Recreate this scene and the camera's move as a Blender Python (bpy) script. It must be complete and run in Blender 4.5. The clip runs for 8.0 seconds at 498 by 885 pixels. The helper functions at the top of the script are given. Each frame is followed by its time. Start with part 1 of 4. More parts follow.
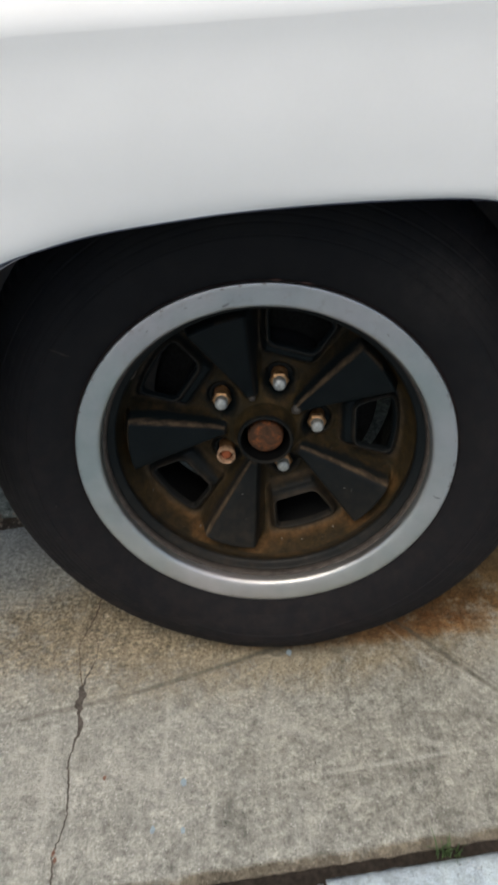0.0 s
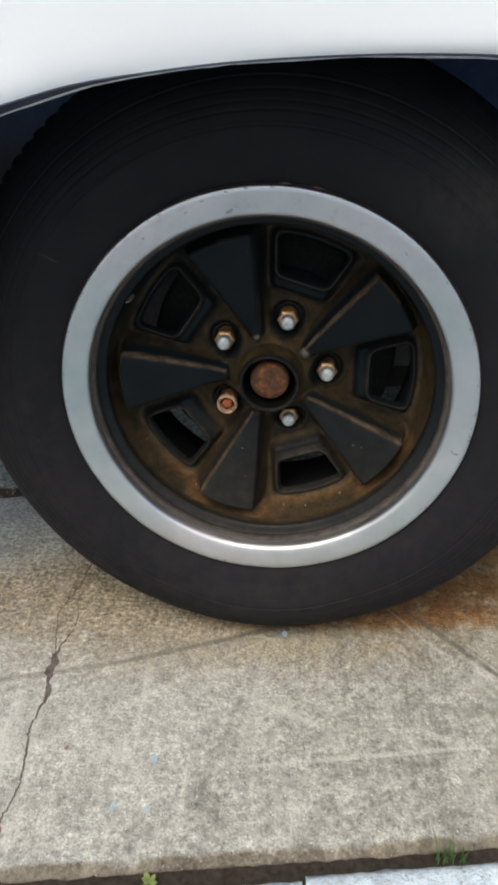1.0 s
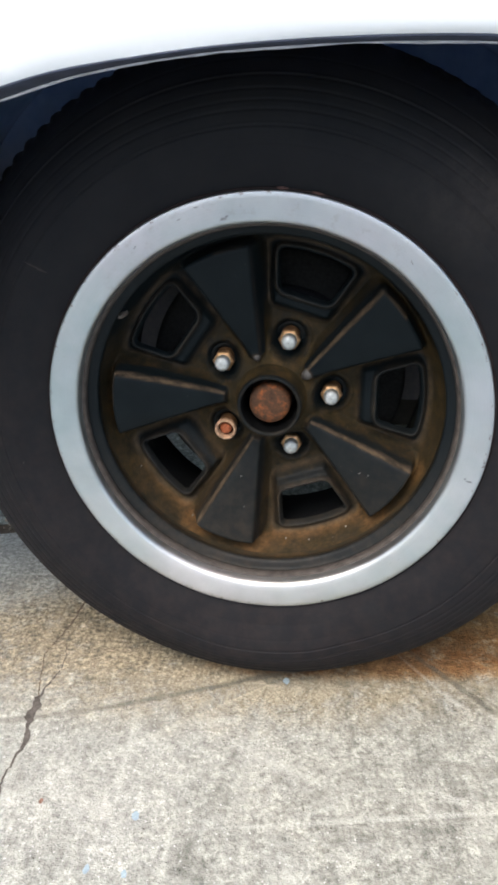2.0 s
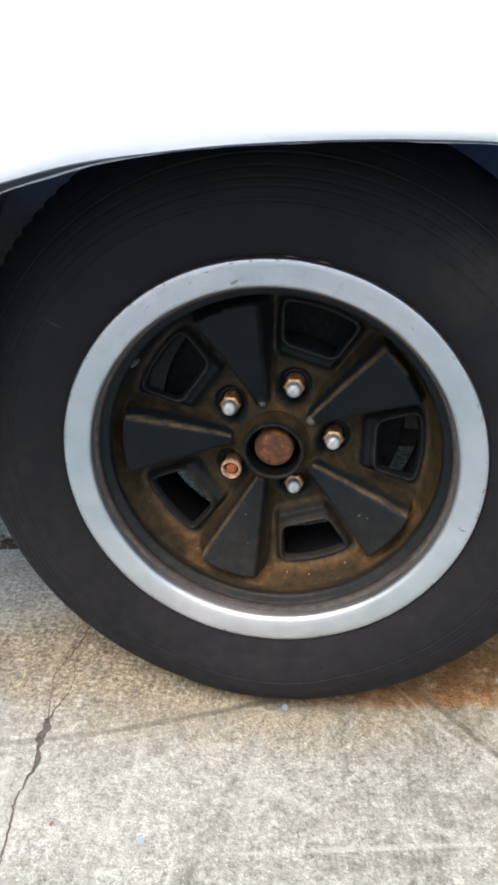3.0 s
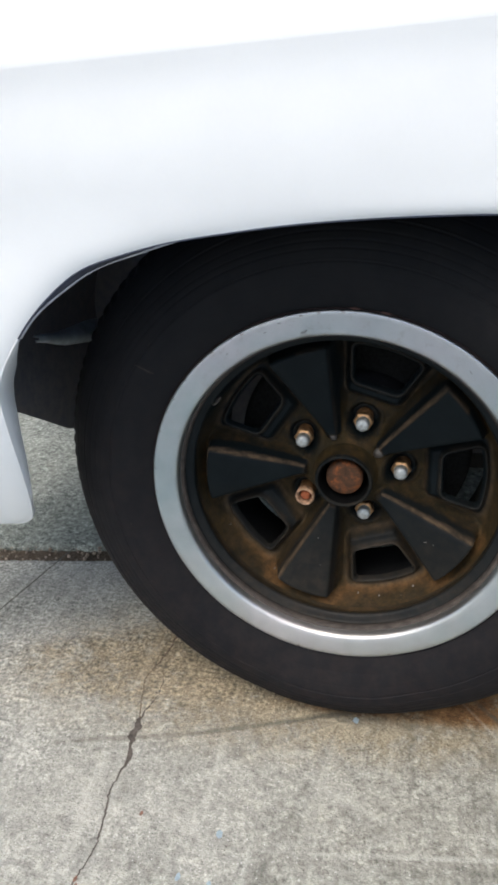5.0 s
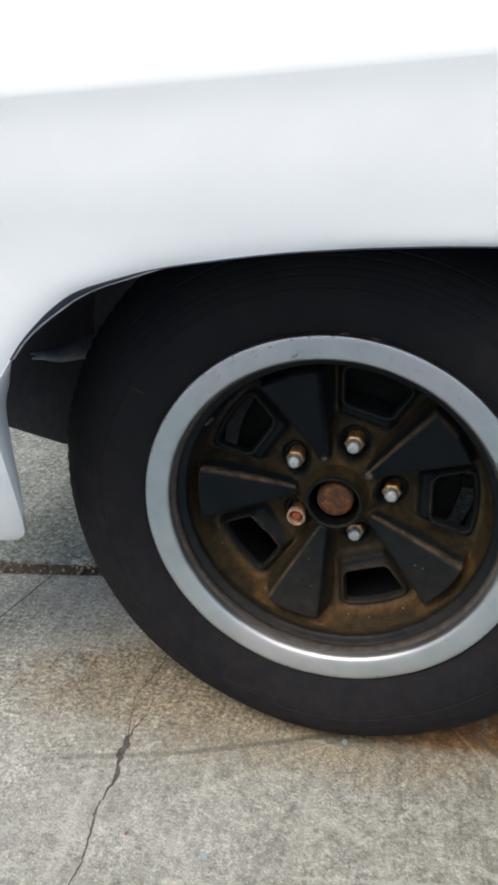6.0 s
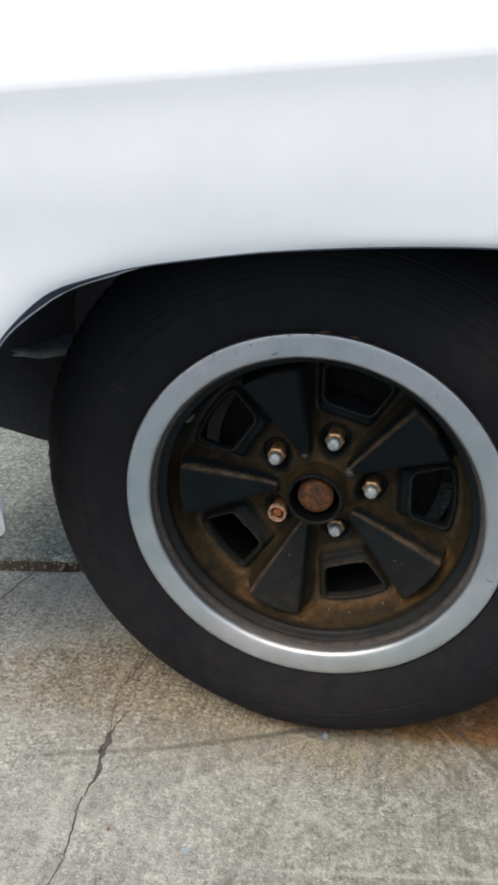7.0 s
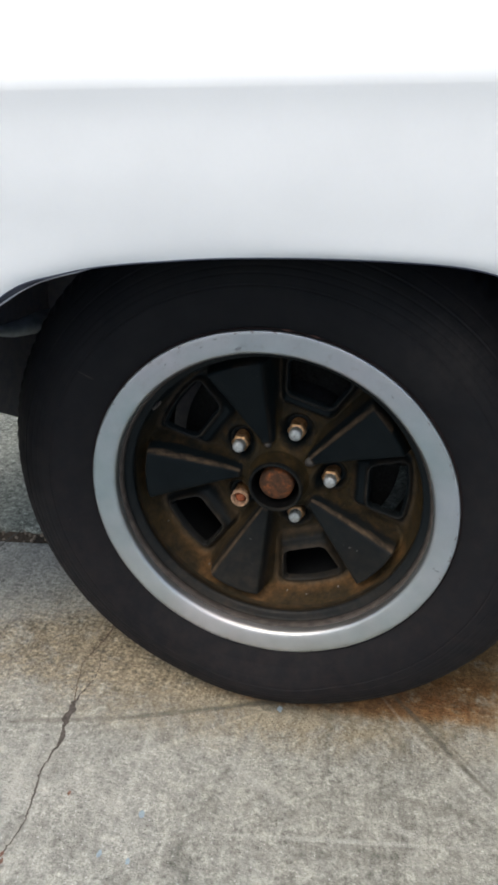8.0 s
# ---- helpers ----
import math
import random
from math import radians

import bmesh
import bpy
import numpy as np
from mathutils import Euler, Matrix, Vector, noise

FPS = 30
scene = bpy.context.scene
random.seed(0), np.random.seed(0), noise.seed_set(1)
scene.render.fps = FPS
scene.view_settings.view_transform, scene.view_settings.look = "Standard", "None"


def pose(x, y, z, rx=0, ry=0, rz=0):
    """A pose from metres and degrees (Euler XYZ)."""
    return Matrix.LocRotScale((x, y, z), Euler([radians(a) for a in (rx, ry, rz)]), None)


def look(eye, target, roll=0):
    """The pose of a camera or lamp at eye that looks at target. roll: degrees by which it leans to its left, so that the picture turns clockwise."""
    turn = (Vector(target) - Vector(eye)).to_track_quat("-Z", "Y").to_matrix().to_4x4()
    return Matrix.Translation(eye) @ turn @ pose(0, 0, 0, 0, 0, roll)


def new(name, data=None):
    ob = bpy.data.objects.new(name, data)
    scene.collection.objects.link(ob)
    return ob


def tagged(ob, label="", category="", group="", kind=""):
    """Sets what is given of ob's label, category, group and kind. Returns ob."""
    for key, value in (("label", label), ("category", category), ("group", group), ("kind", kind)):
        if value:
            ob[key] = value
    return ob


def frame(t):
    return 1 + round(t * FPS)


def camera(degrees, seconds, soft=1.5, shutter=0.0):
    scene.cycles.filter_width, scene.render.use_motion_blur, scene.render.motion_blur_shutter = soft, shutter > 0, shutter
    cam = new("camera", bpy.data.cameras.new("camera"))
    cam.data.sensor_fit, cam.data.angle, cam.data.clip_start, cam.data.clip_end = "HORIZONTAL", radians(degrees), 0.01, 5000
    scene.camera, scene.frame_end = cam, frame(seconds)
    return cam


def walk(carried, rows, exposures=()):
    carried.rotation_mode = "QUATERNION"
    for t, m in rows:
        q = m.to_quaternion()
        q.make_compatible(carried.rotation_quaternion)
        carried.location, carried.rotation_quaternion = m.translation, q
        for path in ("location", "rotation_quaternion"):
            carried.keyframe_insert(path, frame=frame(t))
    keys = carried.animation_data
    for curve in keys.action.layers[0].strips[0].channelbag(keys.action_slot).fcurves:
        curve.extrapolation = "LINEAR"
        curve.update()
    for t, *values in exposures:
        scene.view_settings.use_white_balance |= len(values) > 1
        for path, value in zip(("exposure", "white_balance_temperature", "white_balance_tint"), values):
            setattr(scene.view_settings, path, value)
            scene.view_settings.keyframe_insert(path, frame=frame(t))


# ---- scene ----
cam = camera(39.79, 8.0, 3.2, 0.15)
PATH = [
    (0, pose(-0.0222, -0.6210, 0.7564, 56.73, 2.25, -1.67)),
    (0.1, pose(-0.0097, -0.6289, 0.7445, 59.58, 2.29, -1.04)),
    (0.2, pose(0.0105, -0.6260, 0.7354, 60.61, 2.36, -0.09)),
    (0.3, pose(0.0210, -0.6334, 0.7167, 62.26, 2.10, 0.74)),
    (0.4, pose(0.0261, -0.6268, 0.7050, 61.09, 1.90, 1.53)),
    (0.5, pose(0.0253, -0.6346, 0.6812, 60.17, 1.39, 1.65)),
    (0.6, pose(0.0154, -0.6344, 0.6753, 58.85, 1.21, 1.45)),
    (0.7, pose(-0.0022, -0.6323, 0.6690, 57.75, 0.72, 1.08)),
    (0.8, pose(-0.0051, -0.6293, 0.6575, 57.92, 0.77, 1.42)),
    (0.9, pose(0.0019, -0.6246, 0.6410, 58.84, 0.79, 1.79)),
    (1, pose(0.0044, -0.6238, 0.6217, 60.91, 0.50, 2.03)),
    (1.2, pose(0.0133, -0.6073, 0.5996, 62.91, 0.52, 3.25)),
    (1.5, pose(0.0157, -0.5951, 0.5694, 64.78, 0.46, 4.27)),
    (1.7, pose(0.0159, -0.5930, 0.5770, 65.52, 0.82, 3.89)),
    (2, pose(0.0267, -0.5964, 0.5721, 65.58, 0.71, 3.93)),
    (2.2, pose(0.0206, -0.5937, 0.5836, 66.15, 0.66, 3.48)),
    (3.3, pose(0.0301, -0.6053, 0.6471, 63.88, -0.29, 4.76)),
    (3.5, pose(0.0367, -0.6322, 0.6461, 65.41, -0.37, 4.74)),
    (3.8, pose(0.0364, -0.6362, 0.6622, 64.91, -0.34, 6.43)),
    (4, pose(0.0430, -0.6488, 0.6607, 65.65, -0.21, 7.79)),
    (4.2, pose(0.0522, -0.6456, 0.6806, 65.62, 0.52, 8.52)),
    (4.5, pose(0.0485, -0.6481, 0.6948, 65.63, 2.99, 9.47)),
    (4.7, pose(0.0463, -0.6436, 0.6910, 65.01, 3.34, 10.93)),
    (5.8, pose(0.0638, -0.6392, 0.7025, 65.58, 2.27, 11.72)),
    (6, pose(0.0635, -0.6381, 0.7038, 65.94, 2.27, 12.07)),
    (6.5, pose(0.0651, -0.6395, 0.7042, 65.65, 2.03, 11.20)),
    (7, pose(0.0669, -0.6393, 0.7075, 65.46, 1.75, 10.81)),
    (7.5, pose(0.0759, -0.6421, 0.7066, 64.04, 0.71, 8.92)),
    (7.7, pose(0.0883, -0.6490, 0.7208, 64.14, -0.09, 9.55)),
    (8, pose(0.0899, -0.6447, 0.7436, 62.44, -0.48, 10.23)),
]
EXPOSURES = [(0, 0.27, 6900, 8), (0.5, 0.46, 6850, 8), (1, 0.79, 6770, 8), (1.5, 1.1, 6700, 9), (2, 1.33, 6600, 9), (3.5, 1.38, 6520, 10), (4.7, 0.92, 6560, 9), (6, 0.64, 6600, 8), (8, 0.56, 6600, 8)]
walk(cam, PATH, EXPOSURES)

# ---- light: bright open shade under a veiled sky ----
world = bpy.data.worlds.new("sky")
scene.world = world
world.use_nodes = True
wt = world.node_tree
sky = wt.nodes.new("ShaderNodeTexSky")
sky.sky_type = "NISHITA"
sky.sun_disc = False
SUN_ELEV, SUN_TURN = radians(60), radians(203)
sky.sun_elevation, sky.sun_rotation = SUN_ELEV, SUN_TURN
sky.air_density, sky.dust_density = 1.0, 3.2
wt.links.new(sky.outputs[0], wt.nodes["Background"].inputs[0])
wt.nodes["Background"].inputs[1].default_value = 0.13
sun_data = bpy.data.lights.new("sun", "SUN")
sun_data.energy, sun_data.angle, sun_data.color = 1.3, radians(50), (1.0, 0.965, 0.915)
sun = new("sun", sun_data)
sun_way = Vector((math.sin(SUN_TURN) * math.cos(SUN_ELEV), math.cos(SUN_TURN) * math.cos(SUN_ELEV), math.sin(SUN_ELEV)))
sun.matrix_world = look(sun_way * 20, (0, 0, 0))


# ---- materials ----
class Mat:
    """A node material with short ways to make and link nodes."""

    def __init__(self, name, rough=0.6, metal=0.0, spec=0.5, coat=0.0):
        self.m = bpy.data.materials.new(name)
        self.m.use_nodes = True
        self.t = self.m.node_tree
        self.b = self.t.nodes["Principled BSDF"]
        self.b.inputs["Roughness"].default_value = rough
        self.b.inputs["Metallic"].default_value = metal
        self.b.inputs["Specular IOR Level"].default_value = spec
        self.b.inputs["Coat Weight"].default_value = coat
        self.b.inputs["Coat Roughness"].default_value = 0.06
        self.co = self.t.nodes.new("ShaderNodeTexCoord").outputs["Object"]

    def put(self, socket, value):
        if isinstance(value, bpy.types.NodeSocket):
            self.t.links.new(value, socket)
        elif isinstance(value, tuple) and len(value) == 3 and socket.type == "RGBA":
            socket.default_value = (*value, 1)
        else:
            socket.default_value = value

    def noise(self, scale, detail=4.0, rough=0.55, at=None, stretch=None):
        n = self.t.nodes.new("ShaderNodeTexNoise")
        self.put(n.inputs["Vector"], self.stretched(stretch, at) if stretch else (at or self.co))
        n.inputs["Scale"].default_value, n.inputs["Detail"].default_value, n.inputs["Roughness"].default_value = scale, detail, rough
        return n.outputs["Fac"]

    def voronoi(self, scale, feature="F1", out="Distance"):
        n = self.t.nodes.new("ShaderNodeTexVoronoi")
        n.feature = feature
        self.put(n.inputs["Vector"], self.co)
        n.inputs["Scale"].default_value = scale
        return n.outputs[out]

    def stretched(self, scale, at=None, move=(0, 0, 0), turn=0.0):
        n = self.t.nodes.new("ShaderNodeMapping")
        self.put(n.inputs["Vector"], at or self.co)
        n.inputs["Location"].default_value, n.inputs["Scale"].default_value = move, scale
        n.inputs["Rotation"].default_value = (0, 0, turn)
        return n.outputs[0]

    def ramp(self, fac, *stops):
        n = self.t.nodes.new("ShaderNodeValToRGB")
        self.put(n.inputs[0], fac)
        e = n.color_ramp.elements
        while len(e) < len(stops):
            e.new(0.5)
        for k, (p, c) in zip(e, stops):
            k.position = p
            k.color = (c, c, c, 1) if isinstance(c, (int, float)) else (*c, 1)
        return n.outputs[0]

    def mix(self, fac, a, b, mode="MIX"):
        n = self.t.nodes.new("ShaderNodeMix")
        n.data_type, n.blend_type = "RGBA", mode
        for socket, v in zip((n.inputs[0], n.inputs[6], n.inputs[7]), (fac, a, b)):
            self.put(socket, v)
        return n.outputs[2]

    def math(self, op, a, b=0.0, c=0.0):
        n = self.t.nodes.new("ShaderNodeMath")
        n.operation = op
        for socket, v in zip(n.inputs, (a, b, c)):
            self.put(socket, v)
        return n.outputs[0]

    def blob(self, x, y, rx, ry, turn=0.0):
        """1 in the middle of a soft oval on the ground, 0 outside."""
        v = self.stretched((1, 1, 1), self.stretched((1, 1, 1), self.co, (-x, -y, 0)), turn=-turn)
        v = self.stretched((1 / rx, 1 / ry, 0.0), v)
        n = self.t.nodes.new("ShaderNodeTexGradient")
        n.gradient_type = "SPHERICAL"
        self.put(n.inputs[0], v)
        return n.outputs["Fac"]

    def axis(self, k):
        n = self.t.nodes.new("ShaderNodeSeparateXYZ")
        self.put(n.inputs[0], self.co)
        return n.outputs[k]

    def set(self, color=None, rough=None, bump=None, strength=0.3, distance=0.002):
        if color is not None:
            self.put(self.b.inputs["Base Color"], color)
        if rough is not None:
            self.put(self.b.inputs["Roughness"], rough)
        if bump is not None:
            n = self.t.nodes.new("ShaderNodeBump")
            n.inputs["Strength"].default_value, n.inputs["Distance"].default_value = strength, distance
            self.put(n.inputs["Height"], bump)
            self.t.links.new(n.outputs[0], self.b.inputs["Normal"])
        return self.m


def concrete_material(name, light, dark, stains, grit=1.0, scrapes=(), pebbles=0.0, sandy=0.0):
    k = Mat(name, 0.9, spec=0.25)
    broad = k.ramp(k.noise(5, 6, 0.65), (0.32, dark), (0.68, light))
    # smooth paste in some patches, worn sandy skin in others
    worn = k.ramp(k.noise(13, 5, 0.7), (0.38, 0.4), (0.62, 1.0))
    blotch = k.ramp(k.noise(42, 7, 0.8), (0.32, 0.79), (0.68, 1.19))
    col = k.mix(1.0, broad, blotch, "MULTIPLY")
    grain = k.ramp(k.noise(300, 2, 0.8), (0.36, 1 - min(0.6, 0.36 * grit)), (0.5, 1.0), (0.66, 1 + 0.34 * grit))
    col = k.mix(worn, col, k.mix(1.0, col, grain, "MULTIPLY"))
    crumb = k.ramp(k.noise(120, 4, 0.75), (0.35, 1 - min(0.55, 0.4 * grit)), (0.5, 1.0), (0.65, 1 + 0.3 * grit))
    col = k.mix(1.0, col, crumb, "MULTIPLY")
    if pebbles:
        col = k.mix(1.0, col, k.ramp(k.noise(85, 2, 0.6), (0.4, 1 - pebbles), (0.5, 1.0), (0.62, 1 + 1.5 * pebbles)), "MULTIPLY")
    if sandy:
        where = k.ramp(k.math("MULTIPLY_ADD", k.axis(0), -0.5, k.math("ADD", k.axis(1), k.math("MULTIPLY_ADD", k.noise(9, 5, 0.7), 0.5, -0.25))), (0.0, 0.15), (0.14, 1.0))
        sand = k.ramp(k.noise(170, 3, 0.7), (0.38, 1 - sandy), (0.5, 1.0), (0.62, 1 + 1.1 * sandy))
        col = k.mix(where, col, k.mix(1.0, col, sand, "MULTIPLY"))
        patch = k.ramp(k.noise(26, 5, 0.75), (0.36, 1 - 0.4 * sandy), (0.64, 1 + 0.4 * sandy))
        col = k.mix(1.0, col, patch, "MULTIPLY")
    # dark clots of old grime in the low spots
    clot = k.math("MULTIPLY", k.ramp(k.noise(62, 5, 0.7), (0.49, 0.0), (0.62, 0.42)), k.ramp(k.noise(9, 4, 0.6), (0.36, 0.4), (0.58, 1.0)))
    col = k.mix(clot, col, tuple(c * 0.6 for c in dark))
    pale = k.math("MULTIPLY", k.ramp(k.voronoi(230), (0.15, 1.0), (0.24, 0.0)), k.ramp(k.noise(90, 2), (0.47, 0.0), (0.57, 0.6)))
    col = k.mix(pale, col, (0.78, 0.77, 0.74))
    pit = k.math("MULTIPLY", k.ramp(k.voronoi(130), (0.08, 1.0), (0.15, 0.0)), k.ramp(k.noise(31, 3), (0.48, 0.0), (0.58, 0.85)))
    col = k.mix(pit, col, (0.1, 0.09, 0.07))
    # faint crossing trowel strokes
    for turn, scale in ((0.9, 30), (-0.35, 22), (0.5, 44), (1.25, 17)):
        strokes = k.noise(scale, 4, 0.65, k.stretched((1.0, 0.09, 1.0), turn=turn))
        col = k.mix(k.ramp(strokes, (0.57, 0.0), (0.72, 0.36)), col, tuple(min(0.8, c * 1.4) for c in light))
    # pale worn swirls
    swirl = k.math("ABSOLUTE", k.math("SUBTRACT", k.noise(7, 5, 0.7), 0.5))
    swirl = k.math("MULTIPLY", k.ramp(swirl, (0.0, 1.0), (0.06, 0.0)), k.ramp(k.noise(45, 5, 0.7), (0.4, 0.0), (0.65, 0.3)))
    col = k.mix(swirl, col, tuple(min(0.8, c * 1.3) for c in light))
    rough_edge = k.ramp(k.noise(24, 7, 0.8), (0.3, 0.1), (0.7, 1.6))
    # rust and earth washed off the wheel, a dark front edge, broad darker areas
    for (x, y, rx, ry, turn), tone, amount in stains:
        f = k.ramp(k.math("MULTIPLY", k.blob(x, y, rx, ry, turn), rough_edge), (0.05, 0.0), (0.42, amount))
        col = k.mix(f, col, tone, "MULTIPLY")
    # long soft scrapes, scored lines and broad paler areas
    for (x, y, rx, ry, turn), tone, amount in scrapes:
        f = k.math("MULTIPLY", k.ramp(k.blob(x, y, rx, ry, turn), (0.0, 0.0), (0.6, amount)), k.ramp(k.noise(75, 6, 0.8), (0.36, 0.35 if tone is GRIME else 0.2), (0.62, 1.0)))
        col = k.mix(f, col, tone)
    height = k.math("ADD", k.math("MULTIPLY", k.noise(300, 2, 0.8), 0.9), k.math("MULTIPLY", k.noise(100, 4), 0.9))
    height = k.math("SUBTRACT", height, k.math("MULTIPLY", pit, 0.8))
    return k.set(col, bump=height, strength=0.9, distance=0.0024)


GRIME, SCRAPE = (0.09, 0.082, 0.062), (0.5, 0.49, 0.435)
RUST_STAIN, EARTH_STAIN, GREY_STAIN = (0.68, 0.48, 0.29), (0.8, 0.67, 0.49), (0.84, 0.86, 0.8)
SLAB = concrete_material("weathered_concrete", (0.405, 0.402, 0.356), (0.25, 0.247, 0.213), [
    ((0.38, 0.19, 0.48, 0.19, 0.08), RUST_STAIN, 1.0),
    ((0.13, 0.06, 0.27, 0.06, 0.08), RUST_STAIN, 0.7),
    ((0.13, 0.042, 0.24, 0.034, 0.03), (1.05, 0.76, 0.52), 0.8),
    ((0.022, 0.024, 0.06, 0.016, 0.1), (0.66, 0.47, 0.34), 0.8),
    ((0.26, -0.12, 0.42, 0.2, 0.0), (0.8, 0.79, 0.76), 0.75),
    ((0.0, -0.2705, 3.0, 0.013, 0.0997), (0.42, 0.35, 0.28), 0.9),
    ((-0.2, 0.1, 0.34, 0.15, 0.1), EARTH_STAIN, 0.5),
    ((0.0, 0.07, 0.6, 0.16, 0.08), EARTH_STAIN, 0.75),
    ((-0.45, 0.22, 0.3, 0.14, 0.2), GREY_STAIN, 0.3)], 0.92, [
    ((-0.26, -0.064, 0.12, 0.0055, 0.23), GRIME, 0.8), ((-0.124, -0.028, 0.11, 0.006, 0.319), GRIME, 0.9), ((0.0, 0.013, 0.1, 0.006, 0.307), GRIME, 0.9),
    ((0.225, -0.005, 0.14, 0.006, -0.871), GRIME, 0.95), ((0.24, -0.01, 0.12, 0.003, -0.871), GRIME, 0.4),
    ((0.215, -0.031, 0.13, 0.004, -0.955), SCRAPE, 0.34), ((0.1, -0.163, 0.22, 0.004, 0.121), SCRAPE, 0.7), ((-0.04, -0.172, 0.018, 0.007, 0.34), SCRAPE, 0.7),
    ((-0.01, -0.096, 0.045, 0.007, -0.56), SCRAPE, 0.45), ((0.031, -0.116, 0.045, 0.006, -0.44), SCRAPE, 0.45), ((-0.045, -0.056, 0.03, 0.009, 0.21), SCRAPE, 0.5),
    ((0.176, -0.136, 0.038, 0.006, -0.31), SCRAPE, 0.6), ((-0.17, -0.161, 0.07, 0.012, -0.3), SCRAPE, 0.5), ((-0.29, -0.171, 0.07, 0.014, 0.23), SCRAPE, 0.5),
    ((0.23, -0.105, 0.12, 0.01, -0.12), GRIME, 0.3), ((-0.33, -0.03, 0.1, 0.03, 0.1), SCRAPE, 0.3), ((-0.36, -0.1, 0.34, 0.22, 0.0), SCRAPE, 0.3), ((-0.43, 0.13, 0.2, 0.05, 0.25), SCRAPE, 0.4), ((-0.4, 0.25, 0.28, 0.1, 0.1), SCRAPE, 0.5)], 0.0, 0.58)
BACK_SLAB = concrete_material("grey_aggregate_concrete", (0.305, 0.32, 0.28), (0.165, 0.178, 0.16), [((-0.5, 0.42, 0.4, 0.14, 0.1), (0.77, 0.8, 0.78), 0.8)], 1.7, (), 0.28)
KERB = concrete_material("pale_kerb_concrete", (0.49, 0.565, 0.615), (0.42, 0.49, 0.535), [], 0.5)


def plain(name, color, vary=0.25, scale=60, rough=0.6, metal=0.0, bump=0.2, spec=0.5, coat=0.0):
    k = Mat(name, rough, metal, spec, coat)
    n = k.noise(scale, 5, 0.6)
    lo, hi = tuple(c * (1 - vary) for c in color), tuple(min(1, c * (1 + vary)) for c in color)
    r = k.ramp(k.noise(scale * 0.3, 3), (0.3, max(0.02, rough - 0.08)), (0.7, min(1, rough + 0.08)))
    return k.set(k.ramp(n, (0.3, lo), (0.7, hi)), r, k.noise(scale * 6, 3), bump, 0.0008)


def soil_material():
    k = Mat("dark_joint_soil", 0.95, spec=0.1)
    return k.set(k.ramp(k.noise(220, 5, 0.7), (0.3, (0.06, 0.048, 0.035)), (0.75, (0.19, 0.15, 0.11))), bump=k.noise(400, 4), strength=0.8, distance=0.003)


def paint_material():
    k = Mat("white_car_paint", 0.36, coat=0.25)
    tone = k.ramp(k.noise(9, 3), (0.35, (0.73, 0.75, 0.752)), (0.65, (0.765, 0.785, 0.787)))
    dust = k.ramp(k.noise(300, 4, 0.7), (0.35, 0.99), (0.65, 1.0))
    return k.set(k.mix(1.0, tone, dust, "MULTIPLY"), k.ramp(k.noise(6, 2), (0.3, 0.36), (0.7, 0.4)))


def rubber_material():
    k = Mat("aged_tyre_rubber", 0.75, spec=0.12)
    tone = k.ramp(k.noise(14, 5, 0.65), (0.3, (0.0066, 0.0078, 0.0098)), (0.7, (0.0102, 0.0108, 0.012)))
    # Browner low down: road dust plus the concrete's warm bounce put into colour.
    low = k.math("MULTIPLY_ADD", k.axis(2), -1.6, 0.5)
    dust = k.math("MULTIPLY", k.ramp(k.noise(70, 5, 0.7), (0.4, 0.08), (0.8, 0.42)), k.ramp(low, (0.1, 0.1), (0.9, 1.0)))
    col = k.mix(dust, tone, (0.044, 0.03, 0.026))
    # a patch of dried mud high on the side
    patch = k.t.nodes.new("ShaderNodeTexGradient")
    patch.gradient_type = "SPHERICAL"
    k.put(patch.inputs[0], k.stretched((1 / 0.1, 0.0, 1 / 0.07), k.stretched((1, 1, 1), move=(-0.19, 0, -0.215))))
    col = k.mix(k.math("MULTIPLY", patch.outputs["Fac"], k.ramp(k.noise(60, 6, 0.75), (0.35, 0.1), (0.65, 0.6))), col, (0.042, 0.037, 0.034))
    return k.set(col, k.ramp(k.noise(40, 4), (0.3, 0.66), (0.7, 0.85)), k.noise(500, 3), 0.25, 0.0006)


